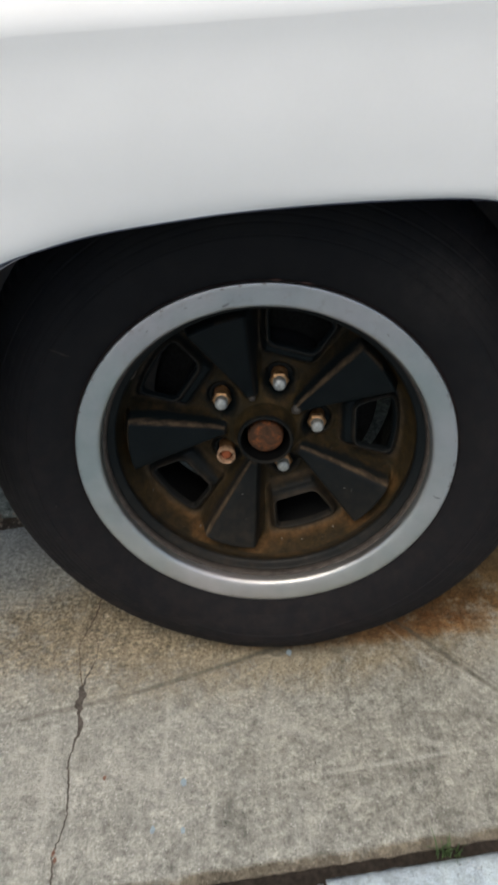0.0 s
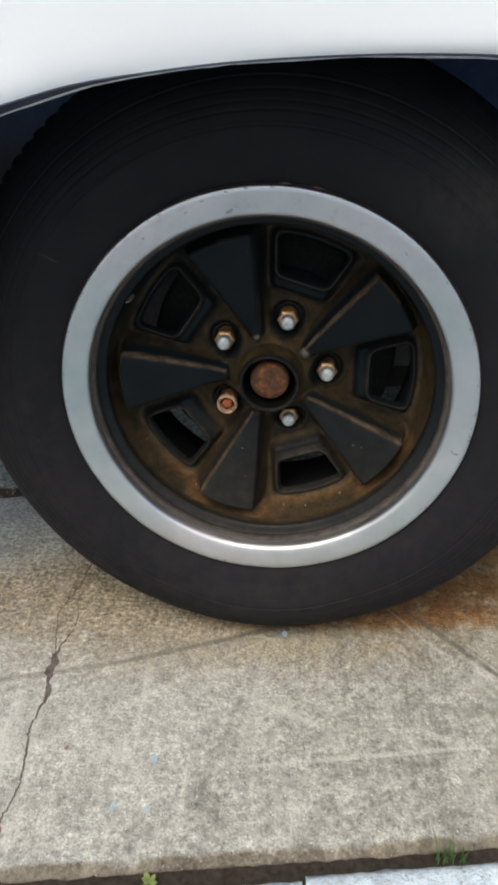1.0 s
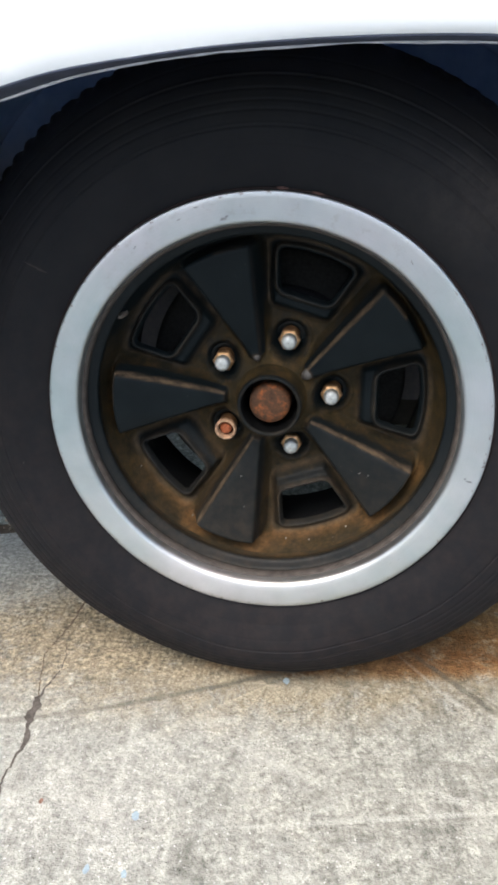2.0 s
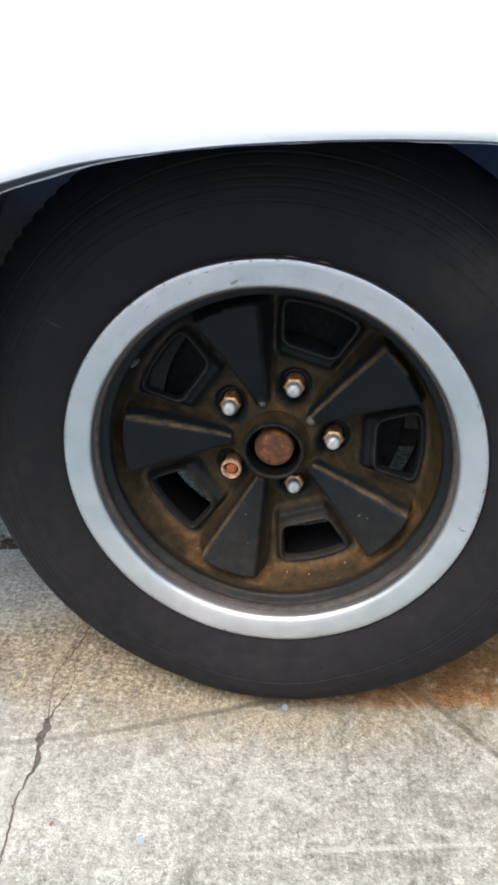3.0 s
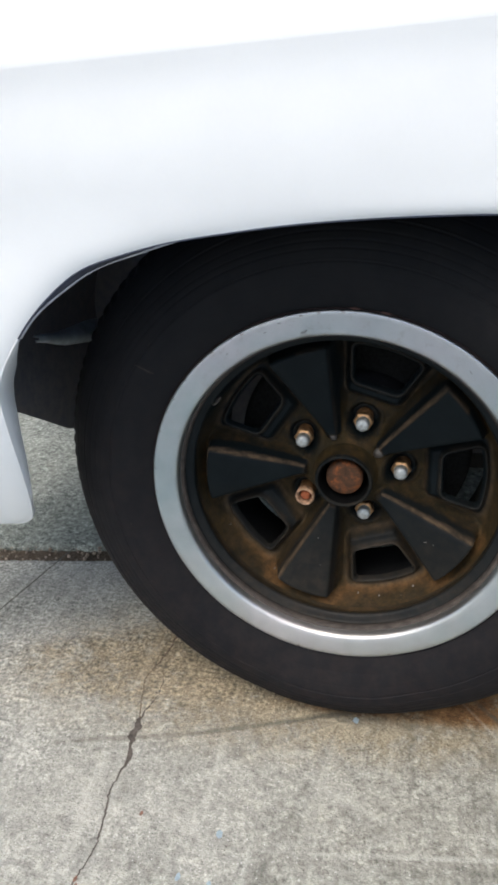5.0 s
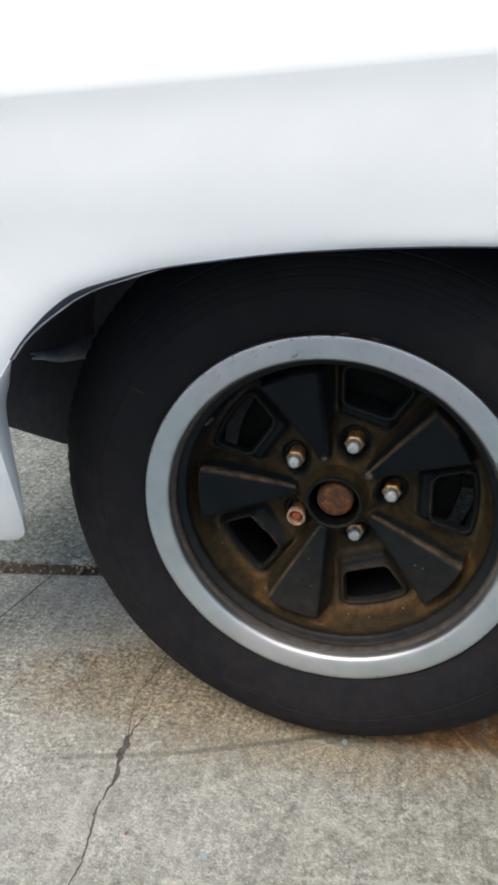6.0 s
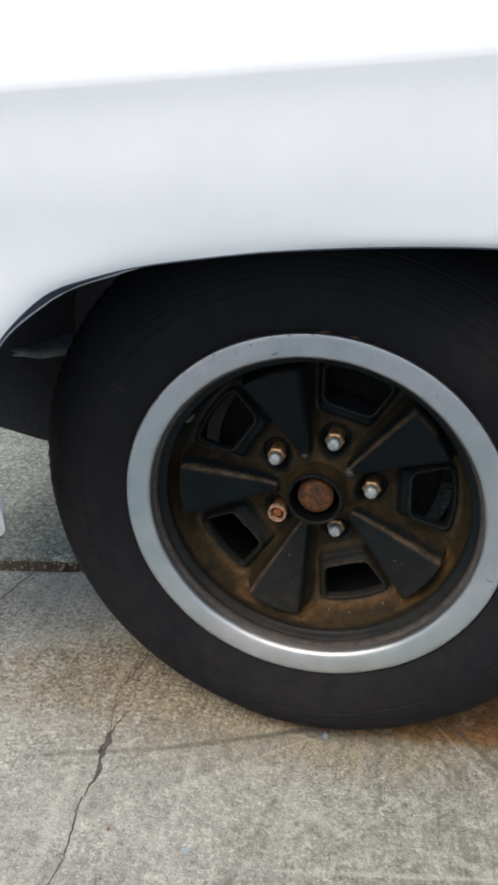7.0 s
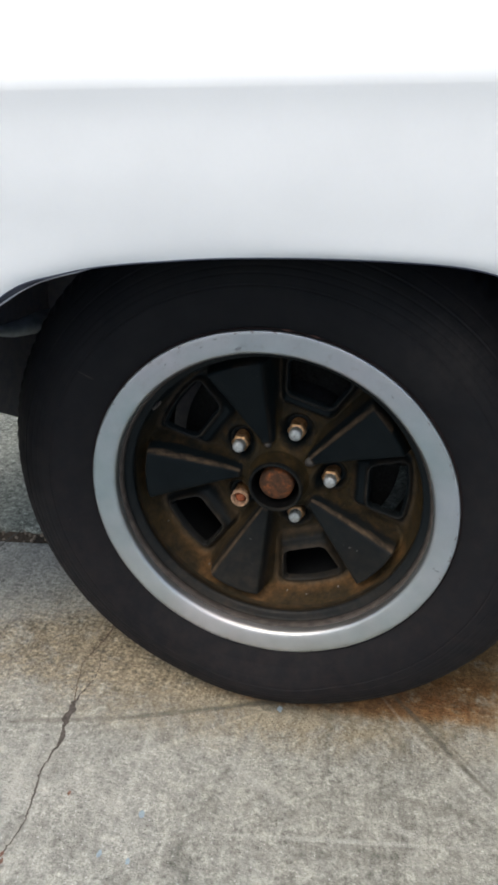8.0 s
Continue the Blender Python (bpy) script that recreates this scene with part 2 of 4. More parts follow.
def ring_material():
    k = Mat("brushed_trim_ring", 0.3, 1.0)
    # cool and warm reflections put into the tone, a fine brushed grain round the ring, brown nicks on the outer edge
    cloud = k.noise(22, 5, 0.6)
    cool = k.ramp(cloud, (0.3, (0.37, 0.42, 0.43)), (0.7, (0.44, 0.488, 0.496)))
    warm = k.ramp(cloud, (0.3, (0.50, 0.50, 0.485)), (0.7, (0.60, 0.595, 0.58)))
    # Warmer low down, standing in for the pavement's reflection.
    dusty = k.math("MULTIPLY_ADD", k.axis(2), -4.0, k.math("MULTIPLY_ADD", k.noise(7, 4, 0.6), 1.2, -0.6))
    tone = k.mix(k.ramp(dusty, (0.0, 0.0), (0.6, 1.0)), cool, warm)
    # lilac reflection painted over the upper part, and brown spotting
    high = k.math("MULTIPLY_ADD", k.axis(2), 5.0, k.math("MULTIPLY_ADD", k.noise(14, 5, 0.7), 1.2, -0.9))
    tone = k.mix(k.ramp(high, (0.0, 0.0), (0.6, 0.7)), tone, k.ramp(cloud, (0.3, (0.47, 0.475, 0.505)), (0.7, (0.56, 0.565, 0.59))))
    spot = k.math("MULTIPLY", k.ramp(high, (0.1, 0.0), (0.6, 1.0)), k.ramp(k.noise(75, 6, 0.8), (0.55, 0.0), (0.72, 0.5)))
    tone = k.mix(spot, tone, (0.3, 0.26, 0.25))
    far = k.math("SQRT", k.math("ADD", k.math("POWER", k.axis(0), 2.0), k.math("POWER", k.axis(2), 2.0)))
    lines = k.t.nodes.new("ShaderNodeTexNoise")
    lines.noise_dimensions = "1D"
    k.put(lines.inputs["W"], far)
    lines.inputs["Scale"].default_value, lines.inputs["Detail"].default_value = 1400.0, 2.0
    grain = lines.outputs["Fac"]
    tone = k.mix(1.0, tone, k.ramp(k.noise(8, 3, 0.6, stretch=(1.0, 0.0, 1.0)), (0.3, (0.9, 0.965, 0.965)), (0.5, (1.0, 1.0, 1.0)), (0.7, (1.09, 1.035, 1.06))), "MULTIPLY")
    col = k.mix(1.0, tone, k.ramp(grain, (0.3, 0.975), (0.7, 1.015)), "MULTIPLY")
    speck = k.math("MULTIPLY", k.ramp(k.voronoi(170), (0.04, 0.7), (0.09, 0.0)), k.ramp(k.noise(30, 3), (0.55, 0.0), (0.65, 0.8)))
    col = k.mix(speck, col, (0.2, 0.18, 0.16))
    nick = k.math("MULTIPLY", k.math("GREATER_THAN", far, 0.2062), k.ramp(k.noise(120, 4, 0.7), (0.58, 0.0), (0.66, 0.8)))
    col = k.mix(nick, col, (0.16, 0.11, 0.09))
    return k.set(col, k.ramp(k.noise(9, 3, 0.5), (0.3, 0.40), (0.7, 0.52)), grain, 0.015, 0.0004)


def wheel_material(name, rust, seed, sheen=0.5, low_more=0.0, grey=0.0, gloss=0.075):
    """Flat black wheel paint with brown rust dust. The mesh's own "rust" and "chafed" values say where it lies; rust: how much elsewhere, settled: how much more lies low down."""
    k = Mat(name, 0.55, spec=gloss)
    place = k.stretched((1, 1, 1), move=(seed, 0, 0))
    fine = k.noise(190, 4, 0.75, place)
    broad = k.noise(20, 6, 0.7, place)

    def own(what):
        n = k.t.nodes.new("ShaderNodeAttribute")
        n.attribute_name = what
        return n.outputs["Fac"]

    low = k.math("MULTIPLY_ADD", k.axis(2), -7.0, -0.05)
    there = own("rust") if rust is None else k.math("MULTIPLY_ADD", k.ramp(low, (0.0, 0.0), (1.0, 1.0)), low_more, rust)
    spread_out = k.math("ADD", k.math("MULTIPLY", k.math("SUBTRACT", broad, 0.5), 0.8), k.math("MULTIPLY", k.math("SUBTRACT", fine, 0.5), 0.7))
    mask = k.ramp(k.math("ADD", there, spread_out), (0.22, 0.0), (0.85, 0.95))
    brown = k.ramp(k.noise(60, 6, 0.75, place), (0.28, (0.015, 0.011, 0.0045)), (0.5, (0.047, 0.031, 0.0105)), (0.8, (0.125, 0.067, 0.023)))
    black = k.ramp(k.noise(30, 4, 0.6, place), (0.3, (0.0042, 0.0066, 0.0078)), (0.7, (0.0066, 0.0098, 0.0112)))
    brown = k.mix(grey, brown, k.ramp(k.noise(45, 5, 0.7, place), (0.3, (0.024, 0.021, 0.018)), (0.7, (0.07, 0.058, 0.046))))
    if rust is None:
        brown = k.mix(k.math("MULTIPLY", k.ramp(there, (0.72, 0.0), (1.1, 0.5)), k.ramp(k.noise(120, 5, 0.8, place), (0.35, 0.25), (0.65, 1.0))), brown, (0.24, 0.115, 0.04))
    bloom = k.math("MULTIPLY", k.ramp(low, (0.0, 0.0), (0.9, 1.0)), k.ramp(k.noise(70, 6, 0.8, place), (0.5, 0.0), (0.7, 0.26)))
    brown = k.mix(k.math("MULTIPLY", bloom, 1.0 - grey), brown, (0.2, 0.09, 0.03))
    # Grey low down: dust plus the lower face's extra light in colour.
    low_grey = k.math("MULTIPLY", k.ramp(low, (0.0, 0.0), (0.9, 0.42)), k.ramp(k.noise(90, 5, 0.6, place), (0.35, 0.45), (0.68, 1.0)))
    fleck = k.ramp(k.voronoi(150), (0.03, 1.0), (0.055, 0.0))
    col = k.mix(low_grey, k.mix(mask, black, brown), k.mix(0.4, (0.046, 0.042, 0.039), brown))
    col = k.mix(k.math("MULTIPLY", fleck, k.ramp(k.noise(28, 2, 0.5, place), (0.55, 0.0), (0.62, 0.7))), col, (0.22, 0.2, 0.17))
    if rust is None:
        # Pale edges combine worn paint with highlights put into the colour.
        glint = k.math("MULTIPLY", own("glint_wear"), k.ramp(k.noise(75, 5, 0.7, place), (0.35, 0.15), (0.65, 0.85)))
        col = k.mix(glint, col, (0.24, 0.165, 0.1))
    return k.set(col, k.mix(k.math("MULTIPLY", mask, 1.0 - 0.6 * grey), (sheen, sheen, sheen), (0.78, 0.78, 0.78)), fine, 0.45, 0.001)


def axle_rust_material():
    k = Mat("mottled_axle_rust", 0.85, spec=0.2)
    col = k.ramp(k.noise(75, 6, 0.75), (0.3, (0.024, 0.016, 0.011)), (0.5, (0.075, 0.036, 0.019)), (0.7, (0.30, 0.085, 0.022)))
    return k.set(col, bump=k.noise(420, 4), strength=0.6, distance=0.001)


def muddy_material():
    k = Mat("near_black_rim_with_caked_mud", 0.9, spec=0.1)
    crumbs = k.ramp(k.noise(330, 3, 0.8), (0.38, (0.01, 0.011, 0.01)), (0.62, (0.055, 0.059, 0.05)))
    cake = k.math("MULTIPLY", k.ramp(k.noise(17, 3, 0.5), (0.5, 0.0), (0.54, 1.0)), k.math("MULTIPLY", k.ramp(k.math("ABSOLUTE", k.axis(0)), (0.05, 0.0), (0.09, 1.0)), k.ramp(k.math("ADD", k.axis(2), 0.5), (0.4, 0.0), (0.44, 1.0))))
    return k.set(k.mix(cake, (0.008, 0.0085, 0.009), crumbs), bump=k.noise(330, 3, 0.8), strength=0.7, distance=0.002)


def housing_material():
    k = Mat("navy_veiled_underbody", 0.7, spec=0.3)
    # Navy on the upper part paints in the lens's blue veil.
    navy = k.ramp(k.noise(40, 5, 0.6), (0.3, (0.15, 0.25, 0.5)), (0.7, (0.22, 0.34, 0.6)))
    low_tone = k.ramp(k.noise(70, 6, 0.7), (0.3, (0.095, 0.108, 0.13)), (0.7, (0.17, 0.16, 0.165)))
    low_part = k.ramp(k.math("ADD", k.axis(2), k.math("MULTIPLY", k.noise(12, 4), 0.12)), (0.55, 1.0), (0.66, 0.0))
    return k.set(k.mix(low_part, navy, low_tone), bump=k.noise(240, 3), strength=0.5, distance=0.0008)


SOIL, PAINT, RUBBER, RING = soil_material(), paint_material(), rubber_material(), ring_material()
DISC = wheel_material("rusty_black_wheel_paint", None, 0.0, 0.45)
SLEEVE = wheel_material("dusty_black_hub_paint", 0.32, 3.0, 0.5, 0.0, 0.5)
HUB_BROWN = wheel_material("rusty_brown_hub_paint", 0.66, 5.0, 0.5)
BARREL = wheel_material("dusty_black_rim_paint", 0.0, 7.0, 0.4, 0.28, 0.5, 0.12)
RIM_EDGE = plain("maroon_rusty_rim_edge", (0.012, 0.008, 0.008), 0.4, 120, 0.8, 0.0, 0.4, 0.15)
SCAB = plain("dull_brown_rust_scab", (0.075, 0.042, 0.036), 0.4, 200, 0.85, 0.0, 0.5, 0.2)
LEDGE = plain("grey_road_dust", (0.058, 0.048, 0.041), 0.45, 110, 0.75, 0.0, 0.4, 0.3)
SHOULDER = wheel_material("rusty_brown_shoulder_paint", 0.4, 11.0, 0.5, 0.15)
NEAR_BLACK = plain("near_black_steel", (0.013, 0.0138, 0.016), 0.3, 90, 0.8, 0.0, 0.4, 0.1)
RUST = axle_rust_material()
NUT_RUST = plain("rusty_nut_steel", (0.50, 0.30, 0.15), 0.45, 200, 0.4, 0.8, 0.3)
SHANK = plain("brown_rusty_shank", (0.17, 0.085, 0.034), 0.5, 150, 0.7, 0.2, 0.4, 0.3)
BARE_NUT = plain("pale_flaking_rusty_nut", (0.40, 0.25, 0.155), 0.7, 200, 0.65, 0.2, 0.5, 0.3)
STUD_RUST = plain("red_brown_stud_rust", (0.24, 0.07, 0.03), 0.6, 260, 0.8, 0.0, 0.5, 0.2)
CAP = plain("worn_chrome_cap", (0.43, 0.445, 0.43), 0.3, 260, 0.5, 0.7, 0.25)
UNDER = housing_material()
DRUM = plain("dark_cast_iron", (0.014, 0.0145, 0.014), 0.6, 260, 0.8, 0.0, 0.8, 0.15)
BELLY = plain("black_underbody", (0.035, 0.034, 0.032), 0.4, 20, 0.9, 0.0, 0.5, 0.1)
BORE = plain("near_black_bore", (0.006, 0.006, 0.006), 0.3, 90, 0.9, 0.0, 0.3, 0.03)
RIM_MUD = muddy_material()
BRACKET = plain("dull_grey_steel_bracket", (0.45, 0.51, 0.52), 0.25, 50, 0.55, 0.4, 0.2)
CRACK = plain("dark_crack_fill", (0.105, 0.092, 0.08), 0.4, 200, 0.95, 0.0, 0.6, 0.1)
CRACK_DUST = plain("brown_crack_soil", (0.13, 0.1, 0.072), 0.4, 200, 0.95, 0.0, 0.6, 0.1)
JOINT = plain("near_black_joint_soil", (0.032, 0.026, 0.021), 0.4, 160, 0.95, 0.0, 0.6, 0.1)
SCORE = plain("grimy_score_line", (0.13, 0.125, 0.105), 0.3, 120, 0.95, 0.0, 0.5, 0.1)
FLECK = plain("faded_red_fleck", (0.2, 0.115, 0.085), 0.4, 300, 0.9, 0.0, 0.3, 0.2)
BLUE = plain("pale_blue_paint", (0.29, 0.37, 0.42), 0.2, 300, 0.7, 0.0, 0.3)
GRAVEL = plain("mixed_gravel", (0.27, 0.22, 0.17), 0.5, 90, 0.9, 0.0, 0.5, 0.2)
GRASS = plain("grass_green", (0.075, 0.125, 0.045), 0.35, 80, 0.6, 0.0, 0.1, 0.3)
LEAF = plain("yellow_green_leaf", (0.16, 0.2, 0.06), 0.25, 120, 0.6, 0.0, 0.1, 0.3)
SHADE_LIP = plain("navy_shade_lip", (0.045, 0.055, 0.085), 0.35, 60, 0.6, 0.0, 0.2)
HEM = plain("pale_hem", (0.44, 0.46, 0.5), 0.2, 90, 0.6, 0.0, 0.2)
SCUFF = plain("grey_scuffed_rubber", (0.04, 0.036, 0.033), 0.4, 300, 0.9, 0.0, 0.3, 0.1)
CHIP = plain("pale_bare_chip", (0.17, 0.16, 0.15), 0.4, 400, 0.7, 0.0, 0.3)
RING_DIRT = plain("grimy_ring_dent", (0.24, 0.245, 0.25), 0.4, 300, 0.5, 0.5, 0.3)
VALVE = plain("dull_grey_metal", (0.10, 0.09, 0.08), 0.3, 200, 0.5, 0.5, 0.2)
STEM = plain("rusty_brown_valve_metal", (0.15, 0.125, 0.105), 0.4, 300, 0.6, 0.3, 0.3)
# Unseen ground, coloured pale so it bounces light under the arch.
EARTH = plain("pale_bounce_ground", (0.275, 0.285, 0.285), 0.25, 4, 0.95, 0.0, 0.5, 0.2)


# ---- mesh helpers ----
def part(name, bm, material, parent=None, label="", smooth=True):
    me = bpy.data.meshes.new(name)
    bm.to_mesh(me)
    bm.free()
    me.materials.append(material)
    if smooth:
        me.shade_smooth()
    ob = new(name, me)
    if parent:
        ob.parent = parent
    if label:
        tagged(ob, label)
    return ob


def sheet(points, wrap_u=False, wrap_v=False, drop=None):
    """A bmesh from a grid of points [u][v]; drop(i, j): leave that face out."""
    bm = bmesh.new()
    vs = [[bm.verts.new(p) for p in row] for row in points]
    nu, nv = len(vs), len(vs[0])
    for i in range(nu if wrap_u else nu - 1):
        for j in range(nv if wrap_v else nv - 1):
            if drop and drop(i, j):
                continue
            a, b = (i + 1) % nu, (j + 1) % nv
            bm.faces.new((vs[i][j], vs[a][j], vs[a][b], vs[i][b]))
    return bm


def lathe(profile, n=128, centre=(0, 0, 0), closed=False, wobble=None):
    """Turns a profile of (radius, depth) about the wheel's axle, which runs along y."""
    rows = []
    for i in range(n):
        a = 2 * math.pi * i / n
        row = []
        for r, y in profile:
            if wobble:
                r, y = wobble(r, y, a)
            row.append((centre[0] + r * math.cos(a), centre[1] + y, centre[2] + r * math.sin(a)))
        rows.append(row)
    bm = sheet(rows, True, closed)
    bmesh.ops.recalc_face_normals(bm, faces=bm.faces)
    return bm


def step(a, b, v):
    t = min(1.0, max(0.0, (v - a) / (b - a)))
    return t * t * (3 - 2 * t)


def along(knots, v):
    """The value at v on a line through (v, value) knots."""
    if v <= knots[0][0]:
        return knots[0][1]
    for (a, p), (b, q) in zip(knots, knots[1:]):
        if v <= b:
            return p + (q - p) * (v - a) / (b - a)
    return knots[-1][1]


def curve_through(points, n):
    """n points evenly along a smooth line through the given ones."""
    p = [Vector(q) for q in points]
    p = [p[0] * 2 - p[1]] + p + [p[-1] * 2 - p[-2]]
    fine = []
    for i in range(1, len(p) - 2):
        for k in range(24):
            t = k / 24
            a, b, c, d = p[i - 1], p[i], p[i + 1], p[i + 2]
            fine.append(0.5 * (2 * b + (c - a) * t + (2 * a - 5 * b + 4 * c - d) * t * t + (3 * b - a - 3 * c + d) * t ** 3))
    fine.append(p[-2])
    run = [0.0]
    for a, b in zip(fine, fine[1:]):
        run.append(run[-1] + (b - a).length)
    out, j = [], 0
    for i in range(n):
        want = run[-1] * i / (n - 1)
        while j < len(run) - 2 and run[j + 1] < want:
            j += 1
        f = (want - run[j]) / max(1e-9, run[j + 1] - run[j])
        out.append(fine[j].lerp(fine[j + 1], min(1, f)))
    return out


def thicken(ob, metres, offset=-1.0):
    mod = ob.modifiers.new("thickness", "SOLIDIFY")
    mod.thickness, mod.offset = metres, offset
    return ob


# ---- ground and paving ----
SLOPE = 0.1


def front_edge(x):
    return -0.2705 + SLOPE * x


def back_edge(x):
    return 0.355 + 0.114 * x


CRACK_UPPER = [(-0.2475, 0.165), (-0.2511, 0.1324), (-0.2557, 0.0929), (-0.2600, 0.0738), (-0.2688, 0.0461), (-0.2697, 0.0303), (-0.2649, 0.0081), (-0.2603, -0.0131), (-0.2560, -0.0290)]
CRACK_BRANCH = [(-0.2476, 0.0476), (-0.2436, 0.0301), (-0.2433, 0.0118), (-0.2483, -0.0092), (-0.2545, -0.0280)]
CRACK_LOWER = [(-0.2535, -0.028), (-0.2545, -0.05), (-0.251, -0.075), (-0.247, -0.095), (-0.253, -0.134), (-0.248, -0.166), (-0.243, -0.206), (-0.249, -0.243), (-0.245, -0.276), (-0.244, -0.303)]


def off_line(x, y, line):
    """How far a point lies from a broken line."""
    best = 9.0
    for (ax, ay), (bx, by) in zip(line, line[1:]):
        t = max(0.0, min(1.0, ((x - ax) * (bx - ax) + (y - ay) * (by - ay)) / ((bx - ax) ** 2 + (by - ay) ** 2)))
        best = min(best, math.hypot(x - ax - t * (bx - ax), y - ay - t * (by - ay)))
    return best


def relief(x, y):
    """Small unevenness of the trowelled concrete, sunk along the crack."""
    v = Vector((x, y, 0.0))
    z = 0.0012 * noise.noise(v * 9) + 0.0006 * noise.noise(v * 45) + 0.0004 * noise.noise(v * 130)
    if -0.285 < x < -0.225:
        for line, deep in ((CRACK_UPPER, 0.0016), (CRACK_BRANCH, 0.001), (CRACK_LOWER, 0.0022)):
            z -= deep * math.exp(-(off_line(x, y, line) / 0.0055) ** 2) * (0.8 + 0.5 * noise.noise(v * 60))
    return z


def spread(lo, hi, fine_lo, fine_hi, fine, coarse):
    """Numbers from lo to hi, close together in the fine stretch."""
    out = list(np.linspace(lo, fine_lo, coarse, endpoint=False)) + list(np.arange(fine_lo, fine_hi, fine)) + list(np.linspace(fine_hi, hi, coarse))
    return out


def slab(name, xs, near, far, rows, material, parent, label, chip=0.0):
    pts = []
    for x in xs:
        a, b = near(x), far(x)
        col = [(x, a, -0.045), (x, a, -0.006)]
        for k in rows:
            y = a + (b - a) * k
            z = relief(x, y)
            edge = min(y - a, b - y)
            if edge < 0.012:
                z -= (0.012 - edge) ** 2 * 35
            if chip and edge < 0.004:
                y += chip * noise.noise(Vector((x * 60, y * 3, 3.0))) + 0.5 * chip * noise.noise(Vector((x * 170, y * 3, 9.0)))
            col.append((x, y, z))
        col += [(x, b, -0.006), (x, b, -0.045)]
        pts.append(col)
    bm = sheet(pts)
    bmesh.ops.recalc_face_normals(bm, faces=bm.faces)
    return part(name, bm, material, parent, label)


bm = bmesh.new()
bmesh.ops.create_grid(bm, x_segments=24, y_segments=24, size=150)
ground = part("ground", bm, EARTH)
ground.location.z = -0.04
tagged(ground, "unseen ground round the paving, kept pale to bounce light", "ground", kind="structure")

pavement = new("pavement")
tagged(pavement, "weathered cracked concrete driveway with joints and rust stains", "pavement", kind="structure")

fine_rows = [0, 0.004] + list(np.linspace(0.009, 0.991, 170)) + [0.996, 1]
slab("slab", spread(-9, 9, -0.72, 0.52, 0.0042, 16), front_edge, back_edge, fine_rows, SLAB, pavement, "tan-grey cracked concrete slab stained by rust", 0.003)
back_rows = [0, 0.002] + list(0.004 + 0.996 * (np.linspace(0, 1, 150) ** 2.4))
slab("slab", spread(-9, 9, -1.3, -0.25, 0.009, 14), lambda x: back_edge(x) + 0.036, lambda x: back_edge(x) + 4.5, back_rows, BACK_SLAB, pavement, "grey-blue coarse aggregate concrete slab", 0.004)

bounds = [round(0.035 + 0.605 * k, 3) for k in range(-14, 15)]
for lo, hi in zip(bounds, bounds[1:]):
    near_view = -0.6 < lo < 0.1
    xs = list(np.linspace(lo + 0.0015, hi - 0.0015, 110 if near_view else 12))
    off = 0.004 if lo > 0 else 0.0
    slab("kerb_block", xs, lambda x: -0.59 + SLOPE * x, lambda x: -0.2875 + off + SLOPE * x, [0, 0.01] + list(np.linspace(0.03, 0.97, 60)) + [0.985, 1], KERB, pavement, "pale blue-grey concrete kerb block", 0.002)

# soil lying in the joints
for near, far, deep in ((lambda x: -0.31 + SLOPE * x, lambda x: front_edge(x) + 0.012, -0.007), (lambda x: back_edge(x) - 0.01, lambda x: back_edge(x) + 0.048, -0.009)):
    pts = []
    for x in spread(-9, 9, -0.75, 0.5, 0.005, 16):
        a, b = near(x), far(x)
        pts.append([(x, a + (b - a) * k, deep + 0.004 * noise.noise(Vector((x * 70, k * 3, deep * 100)))) for k in np.linspace(0, 1, 8)])
    part("joint_soil", sheet(pts), JOINT if deep > -0.008 else SOIL, pavement, "dark soil packed in the joint")


def ribbon(name, points, width, material, label, seed, jag=0.35, lift=0.0006, gap=0.003, wander=0.0, broken=9.0):
    """A thin uneven strip on the slab; width: a number, or knots over 0..1."""
    length = sum((Vector(b) - Vector(a)).length for a, b in zip(points, points[1:]))
    n = max(8, int(length / gap))
    mid = curve_through([(x, y, 0) for x, y in points], n)
    rows = []
    for i, p in enumerate(mid):
        way = (mid[min(i + 1, n - 1)] - mid[max(i - 1, 0)]).normalized()
        side = Vector((-way.y, way.x, 0))
        w = along(width, i / (n - 1)) if isinstance(width, list) else width
        wl = w * (0.5 + jag * noise.noise(Vector((i * 0.41, seed, 0))))
        wr = w * (0.5 + jag * noise.noise(Vector((i * 0.41, seed, 7))))
        p = p + side * wander * (0.7 * noise.noise(Vector((i * 0.31, seed, 11))) + 0.8 * noise.noise(Vector((i * 0.83, seed, 17))))
        c = p + side * w * jag * 1.4 * noise.noise(Vector((i * 0.23, seed, 3)))
        rows.append([(q.x, q.y, relief(q.x, q.y) + lift) for q in (c - side * wl, c, c + side * wr)])
    lost = lambda i, j: noise.noise(Vector((i * 0.33, seed, 23 + 5 * j))) > broken
    return part(name, sheet(rows, drop=lost), material, pavement, label)


ribbon("crack", CRACK_UPPER, [(0, 0.0034), (0.35, 0.0030), (0.5, 0.0020), (0.6, 0.0010), (0.85, 0.0012), (1, 0.0018)], CRACK_DUST, "brown soil-filled upper crack", 1, 0.45, wander=0.002, broken=0.5)
ribbon("crack", CRACK_BRANCH, [(0, 0.0009), (0.5, 0.0015), (1, 0.003)], CRACK, "fine branch of the crack", 2, 0.45, wander=0.002, broken=0.4)
ribbon("crack", [(-0.2683, 0.049), (-0.2621, 0.057), (-0.2519, 0.0538), (-0.2469, 0.0457)], [(0, 0.001), (0.5, 0.0013), (1, 0.0009)], CRACK_DUST, "hairline loop joining the cracks", 4, 0.45, wander=0.002, broken=0.3)
